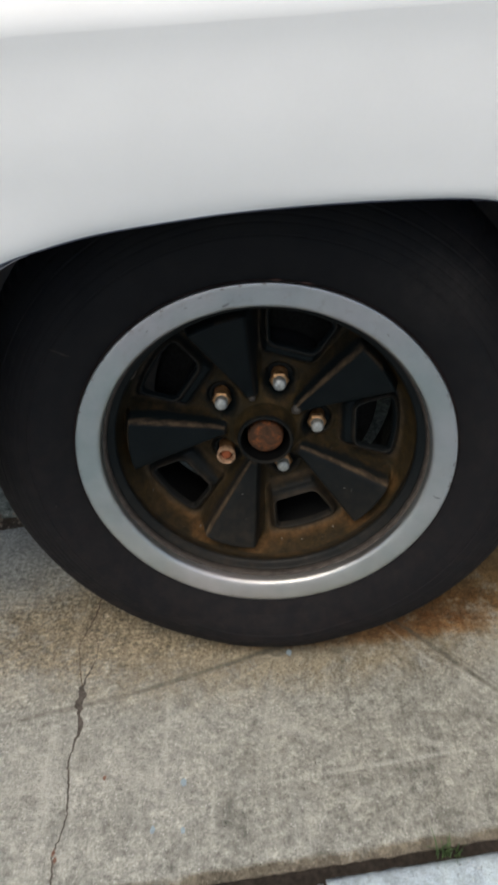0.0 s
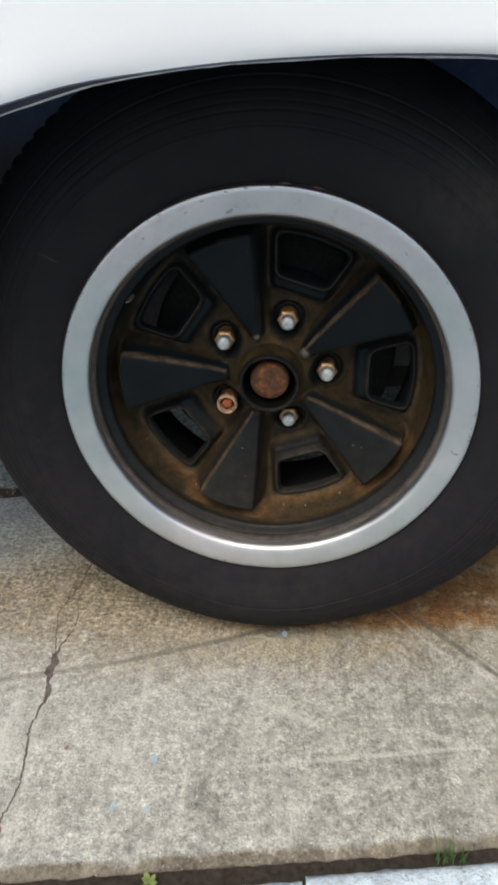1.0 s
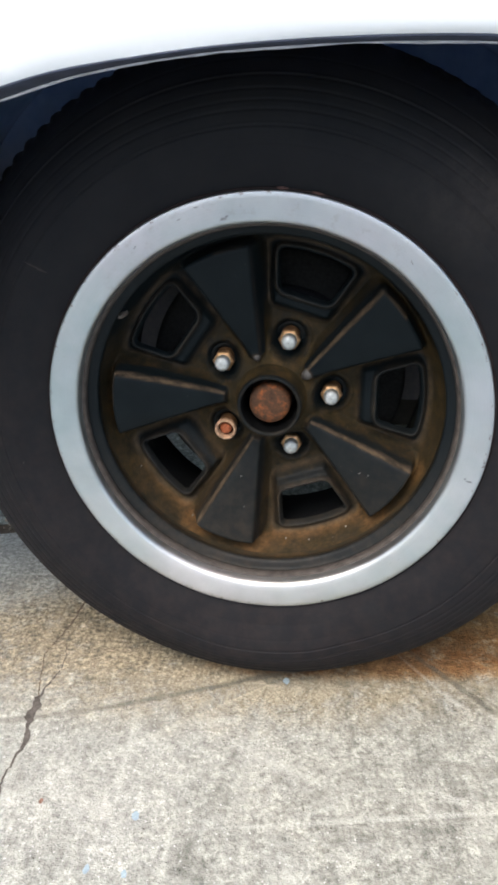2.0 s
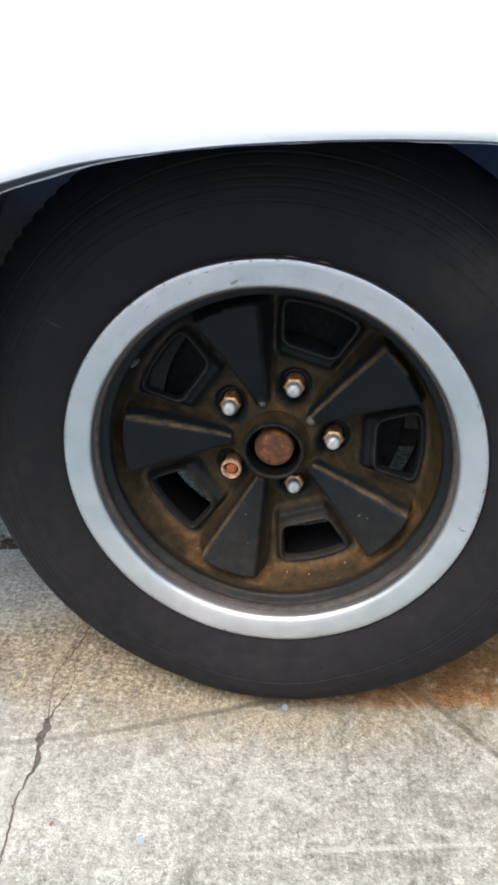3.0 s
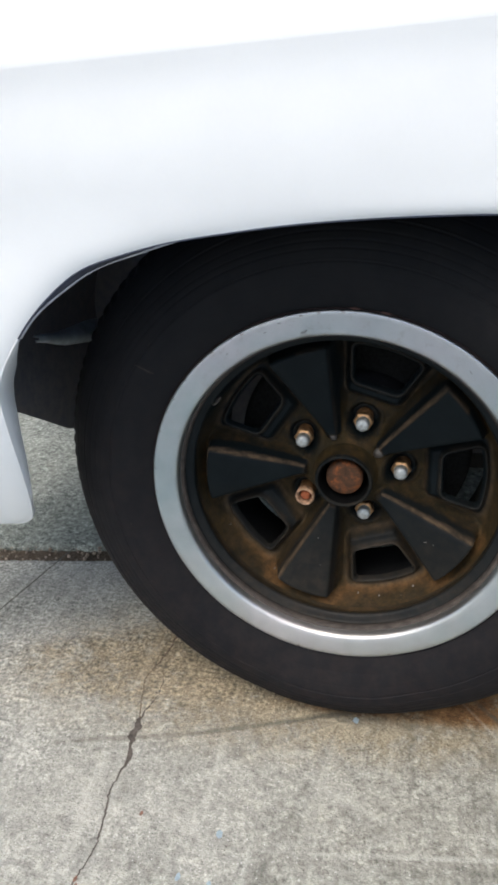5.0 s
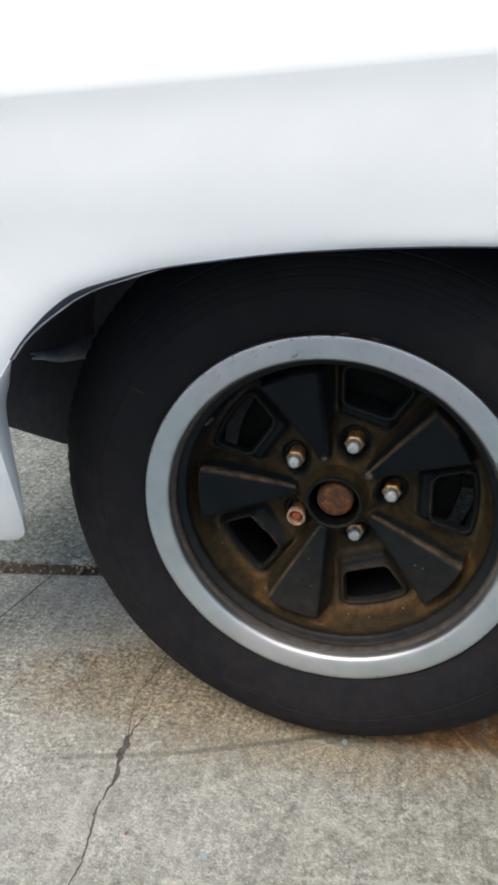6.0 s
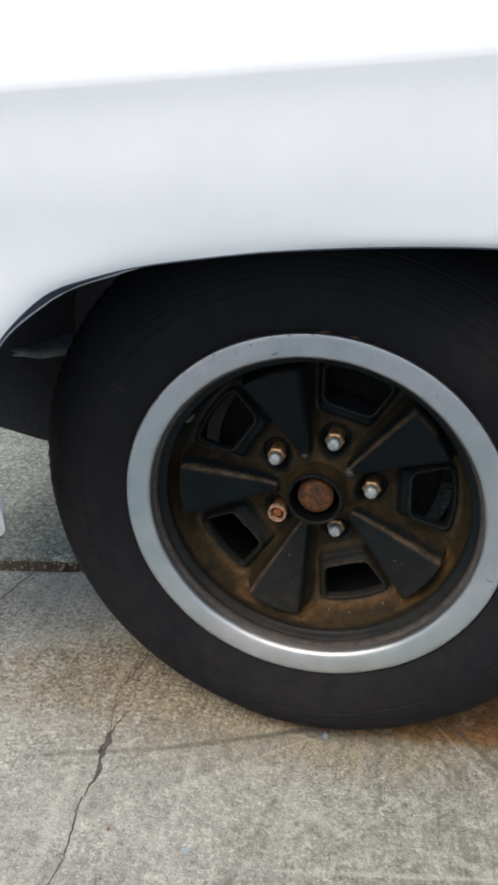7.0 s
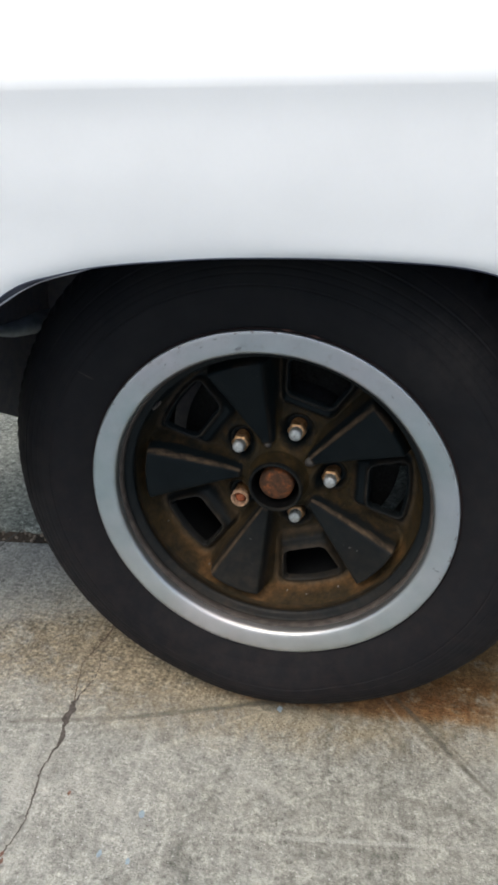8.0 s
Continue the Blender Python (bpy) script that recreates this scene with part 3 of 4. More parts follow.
ribbon("crack", CRACK_LOWER, [(0, 0.003), (0.06, 0.011), (0.13, 0.009), (0.17, 0.003), (0.22, 0.0072), (0.28, 0.0034), (0.36, 0.0018), (0.5, 0.0023), (0.7, 0.0015), (1, 0.002)], CRACK, "wide dark crack running to the kerb", 3, 0.3, wander=0.0028)
ribbon("score_line", [(-0.51, 0.33), (-0.521, 0.294), (-0.552, 0.161), (-0.6, -0.02)], 0.0032, SCORE, "shallow grimy line scored in the concrete", 6, 0.1)


def flake(name, x, y, size, material, label, seed, lift=0.0009):
    bm = bmesh.new()
    rim = [bm.verts.new((x + size * (0.7 + 0.6 * noise.noise(Vector((i * 1.7, seed, 0)))) * math.cos(i * 0.7), y + 1.5 * size * (0.7 + 0.6 * noise.noise(Vector((i * 1.7, seed, 5)))) * math.sin(i * 0.7), relief(x, y) + lift)) for i in range(9)]
    bm.faces.new(rim)
    return part(name, bm, material, pavement, label)


for i, (x, y, size) in enumerate([(-0.114, -0.172, 0.0045), (0.021, 0.005, 0.005), (-0.145, -0.224, 0.004), (-0.112, -0.226, 0.0035)]):
    flake("paint_speck", x, y, size, BLUE, "pale blue paint speck on the concrete", i + 20)
for i, (x, y) in enumerate([(-0.249, -0.243), (-0.246, -0.25), (-0.206, -0.162)]):
    flake("rust_fleck", x, y, 0.003, FLECK, "reddish fleck on the concrete", i + 40, 0.0012)


# ---- car: fender, wheel housing ----
car = new("car")
tagged(car, "old white car with black rusty five-spoke wheel parked on concrete", "car")

# Behind the wheel the edge is unseen, carried low to block light.
ARCH = curve_through([(-0.402, 0, 0.2824), (-0.368, 0, 0.2855), (-0.3444, 0, 0.2995), (-0.330, 0, 0.3332), (-0.3186, 0, 0.3876), (-0.3133, 0, 0.4359), (-0.310, 0, 0.4731), (-0.2975, 0, 0.501), (-0.277, 0, 0.529),
                      (-0.258, 0, 0.5505), (-0.232, 0, 0.573), (-0.205, 0, 0.5895), (-0.17, 0, 0.600), (-0.13, 0, 0.609), (-0.08, 0, 0.6155), (-0.03, 0, 0.6205), (0.03, 0, 0.6235), (0.09, 0, 0.6245), (0.15, 0, 0.623),
                      (0.185, 0, 0.6175), (0.225, 0, 0.606), (0.27, 0, 0.58), (0.31, 0, 0.54), (0.335, 0, 0.48), (0.34, 0, 0.42), (0.338, 0, 0.36), (0.338, 0, 0.27), (0.345, 0, 0.215), (0.37, 0, 0.198), (0.41, 0, 0.196)], 230)
CREASE_LOW, CREASE_RISE = 0.742, 0.024
PROFILE = [(p.x, p.y) for p in curve_through([(0.19, 0.035, 0), (0.26, -0.018, 0), (0.32, -0.056, 0), (0.38, -0.083, 0), (0.43, -0.0992, 0), (0.47, -0.1075, 0), (0.50, -0.1098, 0), (0.54, -0.1104, 0), (0.58, -0.1100, 0), (0.61, -0.1102, 0), (0.64, -0.1126, 0), (0.66, -0.1145, 0),
                                              (0.68, -0.1156, 0), (0.70, -0.1157, 0), (0.718, -0.1157, 0), (0.73, -0.1163, 0), (0.742, -0.1176, 0)], 140)]


def crease(x):
    return CREASE_LOW + CREASE_RISE * max(-0.6, min(0.6, x))


def bulge(x):
    return 0.03 * max(0, abs(x) - 0.35) ** 2


def fender_depth(x, z, off_lip):
    zz = z + (CREASE_LOW - crease(x)) * step(0.62, 0.70, z)
    return along(PROFILE, zz) + 0.0055 * math.exp(-off_lip / 0.012) + bulge(x)


def outer_point(f):
    """Where the fender's sheet ends, f from the front foot round to the rear one."""
    left, right = -0.72, 1.7
    if f < 0.3:
        return left, 0.28 + (crease(left) - 0.28) * f / 0.3
    if f < 0.72:
        x = left + (right - left) * (f - 0.3) / 0.42
        return x, crease(x)
    return right, crease(right) - (crease(right) - 0.19) * (f - 0.72) / 0.28


shares = [0, 0.004, 0.01, 0.018, 0.03, 0.045, 0.065, 0.09] + list(np.linspace(0.12, 1, 50))
rows = []
for i, p in enumerate(ARCH):
    ox, oz = outer_point(i / (len(ARCH) - 1))
    row = []
    for b in shares:
        x, z = p.x + (ox - p.x) * b, p.z + (oz - p.z) * b
        off = b * math.hypot(ox - p.x, oz - p.z)
        row.append((x, fender_depth(x, z, off), z))
    rows.append(row)
bm = sheet(rows)
bmesh.ops.recalc_face_normals(bm, faces=bm.faces)
fender = part("fender", bm, PAINT, car, "glossy white painted fender")

# upper fender and bonnet, from the crease inwards; unseen bonnet and far side block light
TOP = [(0.0, -0.1176), (0.003, -0.1177), (0.008, -0.1166), (0.02, -0.1120), (0.04, -0.1010), (0.065, -0.084), (0.095, -0.056), (0.12, -0.02), (0.14, 0.03), (0.155, 0.11), (0.17, 0.35), (0.185, 0.75), (0.17, 1.15), (0.155, 1.39), (0.14, 1.47), (0.12, 1.52), (0.065, 1.584), (0.008, 1.6175), (-0.06, 1.612), (-0.2, 1.61), (-0.54, 1.59)]
rows = []
for x in np.linspace(-0.72, 1.7, 70):
    rows.append([(x, y + bulge(x), crease(x) + dz) for dz, y in TOP])
bm = sheet(rows)
bmesh.ops.recalc_face_normals(bm, faces=bm.faces)
part("upper_fender", bm, PAINT, car, "white upper fender with unseen bonnet and far side")

# turned-in flange with a thin wavy hem
centre = Vector((0, 0, 0.36))
rows, hem = [], []
for i, p in enumerate(ARCH):
    y0 = fender_depth(p.x, p.z, 0.0)
    out = Vector((p.x - centre.x, 0, p.z - centre.z)).normalized()
    wave = 0.0012 * noise.noise(Vector((i * 0.11, 2, 0))) + 0.0005 * noise.noise(Vector((i * 0.4, 5, 0)))
    at = lambda y, o: (p.x + out.x * o, y0 + y, p.z + out.z * o)
    if p.x < 0 and p.z < 0.53:
        deep = along([(0.30, 0.003), (0.335, 0.006), (0.388, 0.012), (0.436, 0.016), (0.473, 0.021), (0.501, 0.018), (0.53, 0.003)], p.z)
        fall = along([(0.30, 0.0), (0.40, -0.003), (0.45, -0.005), (0.50, -0.004), (0.53, 0.0)], p.z)
    else:
        deep = along([(-0.277, 0.003), (-0.255, 0.005), (-0.232, 0.011), (-0.205, 0.018), (-0.18, 0.021), (-0.11, 0.026)], p.x)
        fall = along([(-0.277, 0.0), (-0.258, -0.001), (-0.232, -0.0035), (-0.205, -0.0048), (-0.17, -0.0038), (-0.13, -0.002), (-0.085, -0.0003), (0.0, -0.0003), (0.198, -0.0008), (0.212, -0.0035)], p.x)
    rows.append([at(0, 0), at(0.0012, -0.0006), at(0.006, -0.0004), at(deep, fall)])
    hem.append([at(deep, fall), at(deep + 0.0002, fall - 0.0010 + wave), at(deep + 0.0012, fall - 0.0013 + wave), at(deep + 0.0022, fall + 0.0008)])
foot = max(i for i, p in enumerate(ARCH) if p.x < 0 and p.z < 0.53)
# Shade under the arch lip is put into its navy colour.
for name, rr, label, skin in (("arch_flange", rows[foot:], "turned-in lip of the wheel arch, coloured as shaded", SHADE_LIP), ("foot_flange", rows[:foot + 1], "white painted lip of the fender's foot", PAINT), ("arch_hem", hem[foot:], "thin wavy pale hem of the wheel arch", HEM)):
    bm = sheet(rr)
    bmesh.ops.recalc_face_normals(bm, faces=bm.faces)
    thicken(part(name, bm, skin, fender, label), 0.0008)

# dark wheel housing
def housing_foot(y):
    return along([(-0.08, 0.44), (0.06, 0.392), (0.10, 0.37), (0.234, 0.285), (0.4, 0.27)], y)


rows = []
for y in np.linspace(-0.078, 0.385, 30):
    row = [(-0.42, y, housing_foot(y))]
    for a in np.linspace(178, 0, 60):
        r = 0.40 + 0.02 * math.cos(radians(a)) ** 2
        z = 0.42 + 0.30 * math.sin(radians(a))
        row.append((r * math.cos(radians(a)), y, z))
    row.append((0.42, y, 0.30))
    rows.append(row)
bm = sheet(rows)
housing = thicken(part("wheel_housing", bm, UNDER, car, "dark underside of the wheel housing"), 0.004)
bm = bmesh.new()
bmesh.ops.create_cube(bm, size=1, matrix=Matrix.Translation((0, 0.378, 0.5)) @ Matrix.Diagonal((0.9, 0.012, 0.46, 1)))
# Lower strip added to hide lit ground seen through the openings.
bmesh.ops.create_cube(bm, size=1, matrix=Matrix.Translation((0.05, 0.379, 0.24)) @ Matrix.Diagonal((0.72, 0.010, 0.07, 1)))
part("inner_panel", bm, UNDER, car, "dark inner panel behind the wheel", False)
# Unseen blocks added to keep light off the ground under the car.
bm = bmesh.new()
for lo, hi in (((-0.08, 0.39, 0.2), (1.7, 1.57, 0.34)), ((-0.05, 0.52, 0.09), (1.2, 1.45, 0.25))):
    lo, hi = Vector(lo), Vector(hi)
    bmesh.ops.create_cube(bm, size=1, matrix=Matrix.Translation((lo + hi) / 2) @ Matrix.Diagonal((*(hi - lo), 1)))
bmesh.ops.bevel(bm, geom=bm.edges[:], offset=0.03, segments=2, affect="EDGES")
part("underbody", bm, BELLY, car, "unseen dark underbody blocks added to shade the ground", False)

# unseen plain dark bulkheads added to close the bay; the front one trims light underneath
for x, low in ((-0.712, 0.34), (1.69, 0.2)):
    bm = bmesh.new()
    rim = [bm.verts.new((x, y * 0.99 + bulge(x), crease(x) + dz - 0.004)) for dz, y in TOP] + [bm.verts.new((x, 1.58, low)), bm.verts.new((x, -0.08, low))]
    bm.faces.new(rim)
    thicken(part("bulkhead", bm, UNDER, car, "plain dark unseen bulkhead added to close the bay", False), 0.004)

# small steel bracket in the housing
rows = []
for u, (x, y, z) in zip(np.linspace(0, 1, 9), [Vector((-0.404, 0.135, 0.4553)).lerp(Vector((-0.396, 0.31, 0.416)), k) for k in np.linspace(0, 1, 9)]):
    up = 0.003 + 0.016 * step(0.2, 0.95, u)
    rows.append([(x + 0.004, y, z + up), (x + 0.010, y + 0.002, z + 0.3 * up), (x + 0.012, y, z), (x + 0.006, y, z - 0.001 - 0.011 * step(0.0, 0.4, u))])
thicken(part("bracket", sheet(rows), BRACKET, car, "dull grey steel bracket"), 0.003)

# ---- wheel ----
HUB = Vector((-0.0034, 0, 0.3178))
SPOKE_TURN, LUG_TURN = radians(36.1), radians(1.45)
FIFTH = 2 * math.pi / 5


def nearest(a, start):
    """The angle from the nearest of five rays."""
    d = (a - start) % FIFTH
    return d if d < FIFTH / 2 else d - FIFTH


def spoke_mask(r, a):
    d = nearest(a, SPOKE_TURN)
    half = along([(0.04, 0.0065), (0.05, 0.0085), (0.165, 0.0385), (0.18, 0.042)], r)
    side = 1 - step(half - 0.006, half + 0.008, abs(r * math.sin(d)))
    return side * step(0.0435, 0.049, r * math.cos(d)) * (1 - step(0.158, 0.168, r))


def window_shape(r, a):
    """Signed distance to the rounded window opening."""
    d = nearest(a, LUG_TURN - radians(0.7))
    u, v = r * math.cos(d), r * math.sin(d)
    half = along([(0.10, 0.0235), (0.155, 0.0400)], u)
    qx, qy = max(r - 0.1470, 0.1155 - u), abs(v) - (half - 0.006)
    return math.hypot(max(qx, 0), max(qy, 0)) + min(max(qx, qy), 0) - 0.006


def pad_shape(r, a):
    """Signed distance to the raised plate round an opening, deeper on the hub's side."""
    d = nearest(a, LUG_TURN - radians(0.7))
    u, v = r * math.cos(d), r * math.sin(d)
    half = along([(0.088, 0.0295), (0.155, 0.0495)], u)
    qx, qy = max(r - 0.154, 0.097 - u), abs(v) - (half - 0.006)
    return math.hypot(max(qx, 0), max(qy, 0)) + min(max(qx, qy), 0) - 0.006


def face_depth(r, a):
    y = along([(0.030, 0.072), (0.036, 0.073), (0.045, 0.080), (0.055, 0.090), (0.07, 0.097), (0.09, 0.098), (0.12, 0.094), (0.150, 0.088), (0.158, 0.084), (0.165, 0.073), (0.1695, 0.059), (0.172, 0.050), (0.174, 0.044)], r)
    pad = 1 - step(-0.007, 0.006, pad_shape(r, a))
    y += (0.0815 - y) * pad * 0.9
    bead = 1 - step(0.0022, 0.0062, window_shape(r, a))
    y -= 0.0052 * bead + 0.0028 * math.exp(-((window_shape(r, a) - 0.0042) / 0.0024) ** 2)
    y += 0.010 * (1 - step(-0.003, 0.0015, window_shape(r, a)))
    # pockets for the nuts
    d = nearest(a, LUG_TURN)
    lug = math.hypot(r * math.cos(d) - 0.0620, r * math.sin(d))
    y += 0.009 * (1 - step(0.0105, 0.0195, lug)) - 0.0018 * math.exp(-((lug - 0.0212) / 0.0022) ** 2)
    m = spoke_mask(r, a)
    top = along([(0.045, 0.0715), (0.06, 0.0685), (0.165, 0.037)], r)
    ds = r * math.sin(nearest(a, SPOKE_TURN))
    half = along([(0.04, 0.0065), (0.05, 0.0085), (0.165, 0.0385)], r)
    return y + (min(top + 0.0045 * min(1.2, abs(ds) / half) ** 4, y) - y) * m


NA, NR = 600, 96
radii = np.linspace(0.031, 0.174, NR)
turns = [2 * math.pi * i / NA for i in range(NA)]
depth = [[face_depth(r, a) for r in radii] for a in turns]
mask = [[spoke_mask(r, a) for r in radii] for a in turns]
hole = [[window_shape(r, a) for r in radii] for a in turns]
plate = [[pad_shape(r, a) for r in radii] for a in turns]


def grid_point(i, j):
    """A point of the wheel's face; points just inside an opening are drawn to its edge."""
    r, a = radii[j], turns[i]
    y = depth[i][j]
    for _ in range(4):
        w = window_shape(r, a)
        if w > -EDGE:
            break
        gr = (window_shape(r + 1e-4, a) - w) / 1e-4
        ga = (window_shape(r, a + 1e-3) - w) / 1e-3 / r
        n = max(1e-6, gr * gr + ga * ga)
        r, a = r + gr / n * (-EDGE - w), a + ga / n * (-EDGE - w) / r
    else:
        y = face_depth(r, a)
    return r * math.cos(a), y, r * math.sin(a)


EDGE = 0.0012
points = [[grid_point(i, j) if -0.006 < hole[i][j] < -EDGE else (radii[j] * math.cos(turns[i]), depth[i][j], radii[j] * math.sin(turns[i])) for j in range(NR)] for i in range(NA)]


def region(i, j):
    """-2: opening, -1: disc, 0 to 4: a spoke, 5 to 9: a window's frame."""
    k, l = (i + 1) % NA, j + 1
    four = ((i, j), (k, j), (i, l), (k, l))
    if max(hole[p][q] for p, q in four) < -EDGE:
        return -2
    if max(mask[p][q] for p, q in four) > 0.04:
        return int(((turns[i] - SPOKE_TURN + FIFTH / 2) % (2 * math.pi)) / FIFTH) % 5
    if max(plate[p][q] for p, q in four) < 0.0035:
        return 5 + int(((turns[i] - LUG_TURN + FIFTH / 2) % (2 * math.pi)) / FIFTH) % 5
    return -1


kinds = [[region(i, j) for j in range(NR - 1)] for i in range(NA)]


def rust_at(r, a):
    """How brown with rust the painted steel is: most in the valleys and low down, least high up and on the spokes'
    faces, window frames and nut pockets.
    """
    d = nearest(a, LUG_TURN)
    lug = math.hypot(r * math.cos(d) - 0.0620, r * math.sin(d))
    high = max(0.0, math.cos(a - radians(115))) ** 2
    v = 0.6 + 0.12 * step(0.15, 0.165, r) * max(0.0, -math.sin(a))
    v -= 0.75 * step(0.166, 0.172, r) * step(0.3, 0.85, math.sin(a))
    v -= (0.75 - 0.35 * step(0.2, 0.8, -math.sin(a))) * (1 - step(-0.009, 0.006, pad_shape(r, a)))
    v -= 0.6 * (1 - step(0.009, 0.025, lug))
    m = spoke_mask(r, a)
    side = abs(abs(r * math.sin(nearest(a, SPOKE_TURN))) - 0.036)
    v += 0.62 * math.exp(-((r - 0.1685) / 0.005) ** 2 - (side / 0.014) ** 2) * step(0.1, 0.7, -math.sin(a))
    v += 0.3 * math.exp(-((pad_shape(r, a) - 0.004) / 0.0028) ** 2) * step(0.15, 0.165, r) * step(0.3, 0.8, -math.sin(a))
    # Less brown high up, more on lower faces: painted-in light with the rust.
    v -= (0.05 + 0.36 * step(0.07, 0.12, r)) * high
    face = -0.7 + 0.8 * step(-0.1, 0.7, -math.sin(a))
    return v + (face - v) * step(0.4, 0.85, m)


def glint_wear_at(r, a):
    """Where the paint is paler: wear and painted-in highlights on the spokes' upper edges and inner tips, faintly on
    the openings' frames and plates.
    """
    m, d = spoke_mask(r, a), nearest(a, SPOKE_TURN)
    edge = step(0.78, 0.9, m) * (1 - step(0.95, 0.998, m)) * step(0.0, 0.6, math.sin(a + (1.57 if d > 0 else -1.57)))
    tip = 0.6 * math.exp(-((r * math.cos(d) - 0.0475) / 0.0025) ** 2 - (r * math.sin(d) / 0.004) ** 2) * (1 if math.sin(a) > 0.4 else 0.25)
    return max(0.6 * edge, 1.3 * tip, 0.15 * math.exp(-((window_shape(r, a) - 0.004) / 0.0018) ** 2), 0.3 * math.exp(-((pad_shape(r, a) - 0.002) / 0.0022) ** 2) * step(0.08, 0.095, r))


rusty = [[rust_at(r, a) for r in radii] for a in turns]
glint_wear = [[glint_wear_at(r, a) for r in radii] for a in turns]


def face_part(name, want, material, parent, label):
    bm, made = bmesh.new(), {}

    def vert(i, j):
        if (i, j) not in made:
            made[(i, j)] = bm.verts.new(points[i][j])
        return made[(i, j)]

    for i in range(NA):
        for j in range(NR - 1):
            if kinds[i][j] == want:
                k = (i + 1) % NA
                bm.faces.new((vert(i, j), vert(i, j + 1), vert(k, j + 1), vert(k, j)))
    bmesh.ops.recalc_face_normals(bm, faces=bm.faces)
    bm.verts.index_update()
    order = sorted(made, key=lambda c: made[c].index)
    ob = part(name, bm, material, parent, label)
    for what, values in (("rust", rusty), ("glint_wear", glint_wear)):
        ob.data.attributes.new(what, "FLOAT", "POINT").data.foreach_set("value", [values[i][j] for i, j in order])
    return ob


wheel = face_part("wheel", -1, DISC, car, "black stamped steel wheel with brown rust")
wheel.location = HUB
wheel.rotation_euler.z = radians(-3.05)  # steered a little
for k in range(5):
    face_part("spoke", k, DISC, wheel, "raised wedge-shaped black spoke")
    face_part("window_frame", 5 + k, DISC, wheel, "black rounded frame of the wheel's opening")

# pale grey knobs on the inner tips of the two upper spokes
for a, size in ((SPOKE_TURN, 0.0084), (SPOKE_TURN + FIFTH, 0.0058)):
    bm = bmesh.new()
    bmesh.ops.create_uvsphere(bm, u_segments=14, v_segments=8, radius=1, matrix=Matrix.Translation((0.0475 * math.cos(a), 0.0745, 0.0475 * math.sin(a))) @ Matrix.Rotation(-a, 4, "Y") @ Matrix.Diagonal((size, 0.0042, size * 0.72, 1)))
    part("tip_knob", bm, VALVE, wheel, "grey knob on the spoke's inner tip")

# rusty edge of the rim showing round the ring, with two scabs of rust
part("rim_edge", lathe([(0.2060, 0.0085), (0.2085, 0.0052), (0.2100, 0.0036), (0.2114, 0.0036), (0.2122, 0.0050), (0.2118, 0.0085)], 200), RIM_EDGE, wheel, "dark rusty edge of the rim")
for deg in (85.7, 77.8):
    a = radians(deg)
    bm = bmesh.new()
    bmesh.ops.create_uvsphere(bm, u_segments=12, v_segments=8, radius=1, matrix=Matrix.Translation((0.2113 * math.cos(a), 0.0040, 0.2113 * math.sin(a))) @ Matrix.Rotation(math.pi / 2 - a, 4, "Y") @ Matrix.Diagonal((0.0055, 0.0009, 0.0013, 1)))
    part("rust_scab", bm, SCAB, wheel, "small brown scab of rust on the rim's edge")

# rim barrel: rolled edge, stepped wall in front, drop well behind
part("rim", lathe([(0.206, 0.014), (0.199, 0.012), (0.186, 0.017), (0.1815, 0.0225), (0.1800, 0.0235), (0.1803, 0.0252), (0.1792, 0.0268), (0.1766, 0.0278), (0.1738, 0.0290), (0.1716, 0.0302), (0.1708, 0.0322), (0.1714, 0.0352)], 160), BARREL, wheel, "dusty black rim wall with a polished ridge")
part("rim_shoulder", lathe([(0.1714, 0.0352), (0.1731, 0.0388), (0.1738, 0.043), (0.1728, 0.048), (0.171, 0.054)], 160), SHOULDER, wheel, "brown rusty shoulder between rim and disc")
part("rim_ledge", lathe([(0.1830, 0.0150), (0.1801, 0.0165), (0.1796, 0.0195), (0.1790, 0.0225), (0.1796, 0.0236)], 160), LEDGE, wheel, "grey dusty ledge inside the bright ring")
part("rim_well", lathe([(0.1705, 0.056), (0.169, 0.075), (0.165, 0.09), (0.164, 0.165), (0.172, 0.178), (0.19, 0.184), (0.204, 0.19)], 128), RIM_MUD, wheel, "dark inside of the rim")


def ring_wobble(r, y, a):
    dent = math.exp(-((a - radians(100)) / 0.035) ** 2 - ((r - 0.185) / 0.006) ** 2)
    return r + 0.0004 * noise.noise(Vector((math.cos(a) * 3, math.sin(a) * 3, 0))), y + 0.0012 * dent + 0.0003 * noise.noise(Vector((math.cos(a) * 9, math.sin(a) * 9, r * 90)))


part("trim_ring", lathe([(0.2060, 0.012), (0.2088, 0.007), (0.2097, 0.0032), (0.2093, 0.0014), (0.2080, 0.0008), (0.204, 0.0010), (0.198, 0.0018), (0.192, 0.0028), (0.1872, 0.0038), (0.1852, 0.0047), (0.1838, 0.0062), (0.1829, 0.0082), (0.1824, 0.0110), (0.1822, 0.018)], 256, wobble=ring_wobble), RING, wheel, "brushed bright metal trim ring with small dents")

# tyre: a smooth side with fine moulded grooves, tread blocks behind
SIDE_KNOTS = [(0.205, 0.016), (0.207, 0.010), (0.2105, 0.006), (0.214, 0.0035), (0.222, -0.0012), (0.232, -0.0058), (0.2435, -0.0088), (0.2575, -0.0104), (0.270, -0.0088), (0.280, -0.0054), (0.2895, -0.0006), (0.302, 0.0085), (0.310, 0.017), (0.316, 0.0255)]
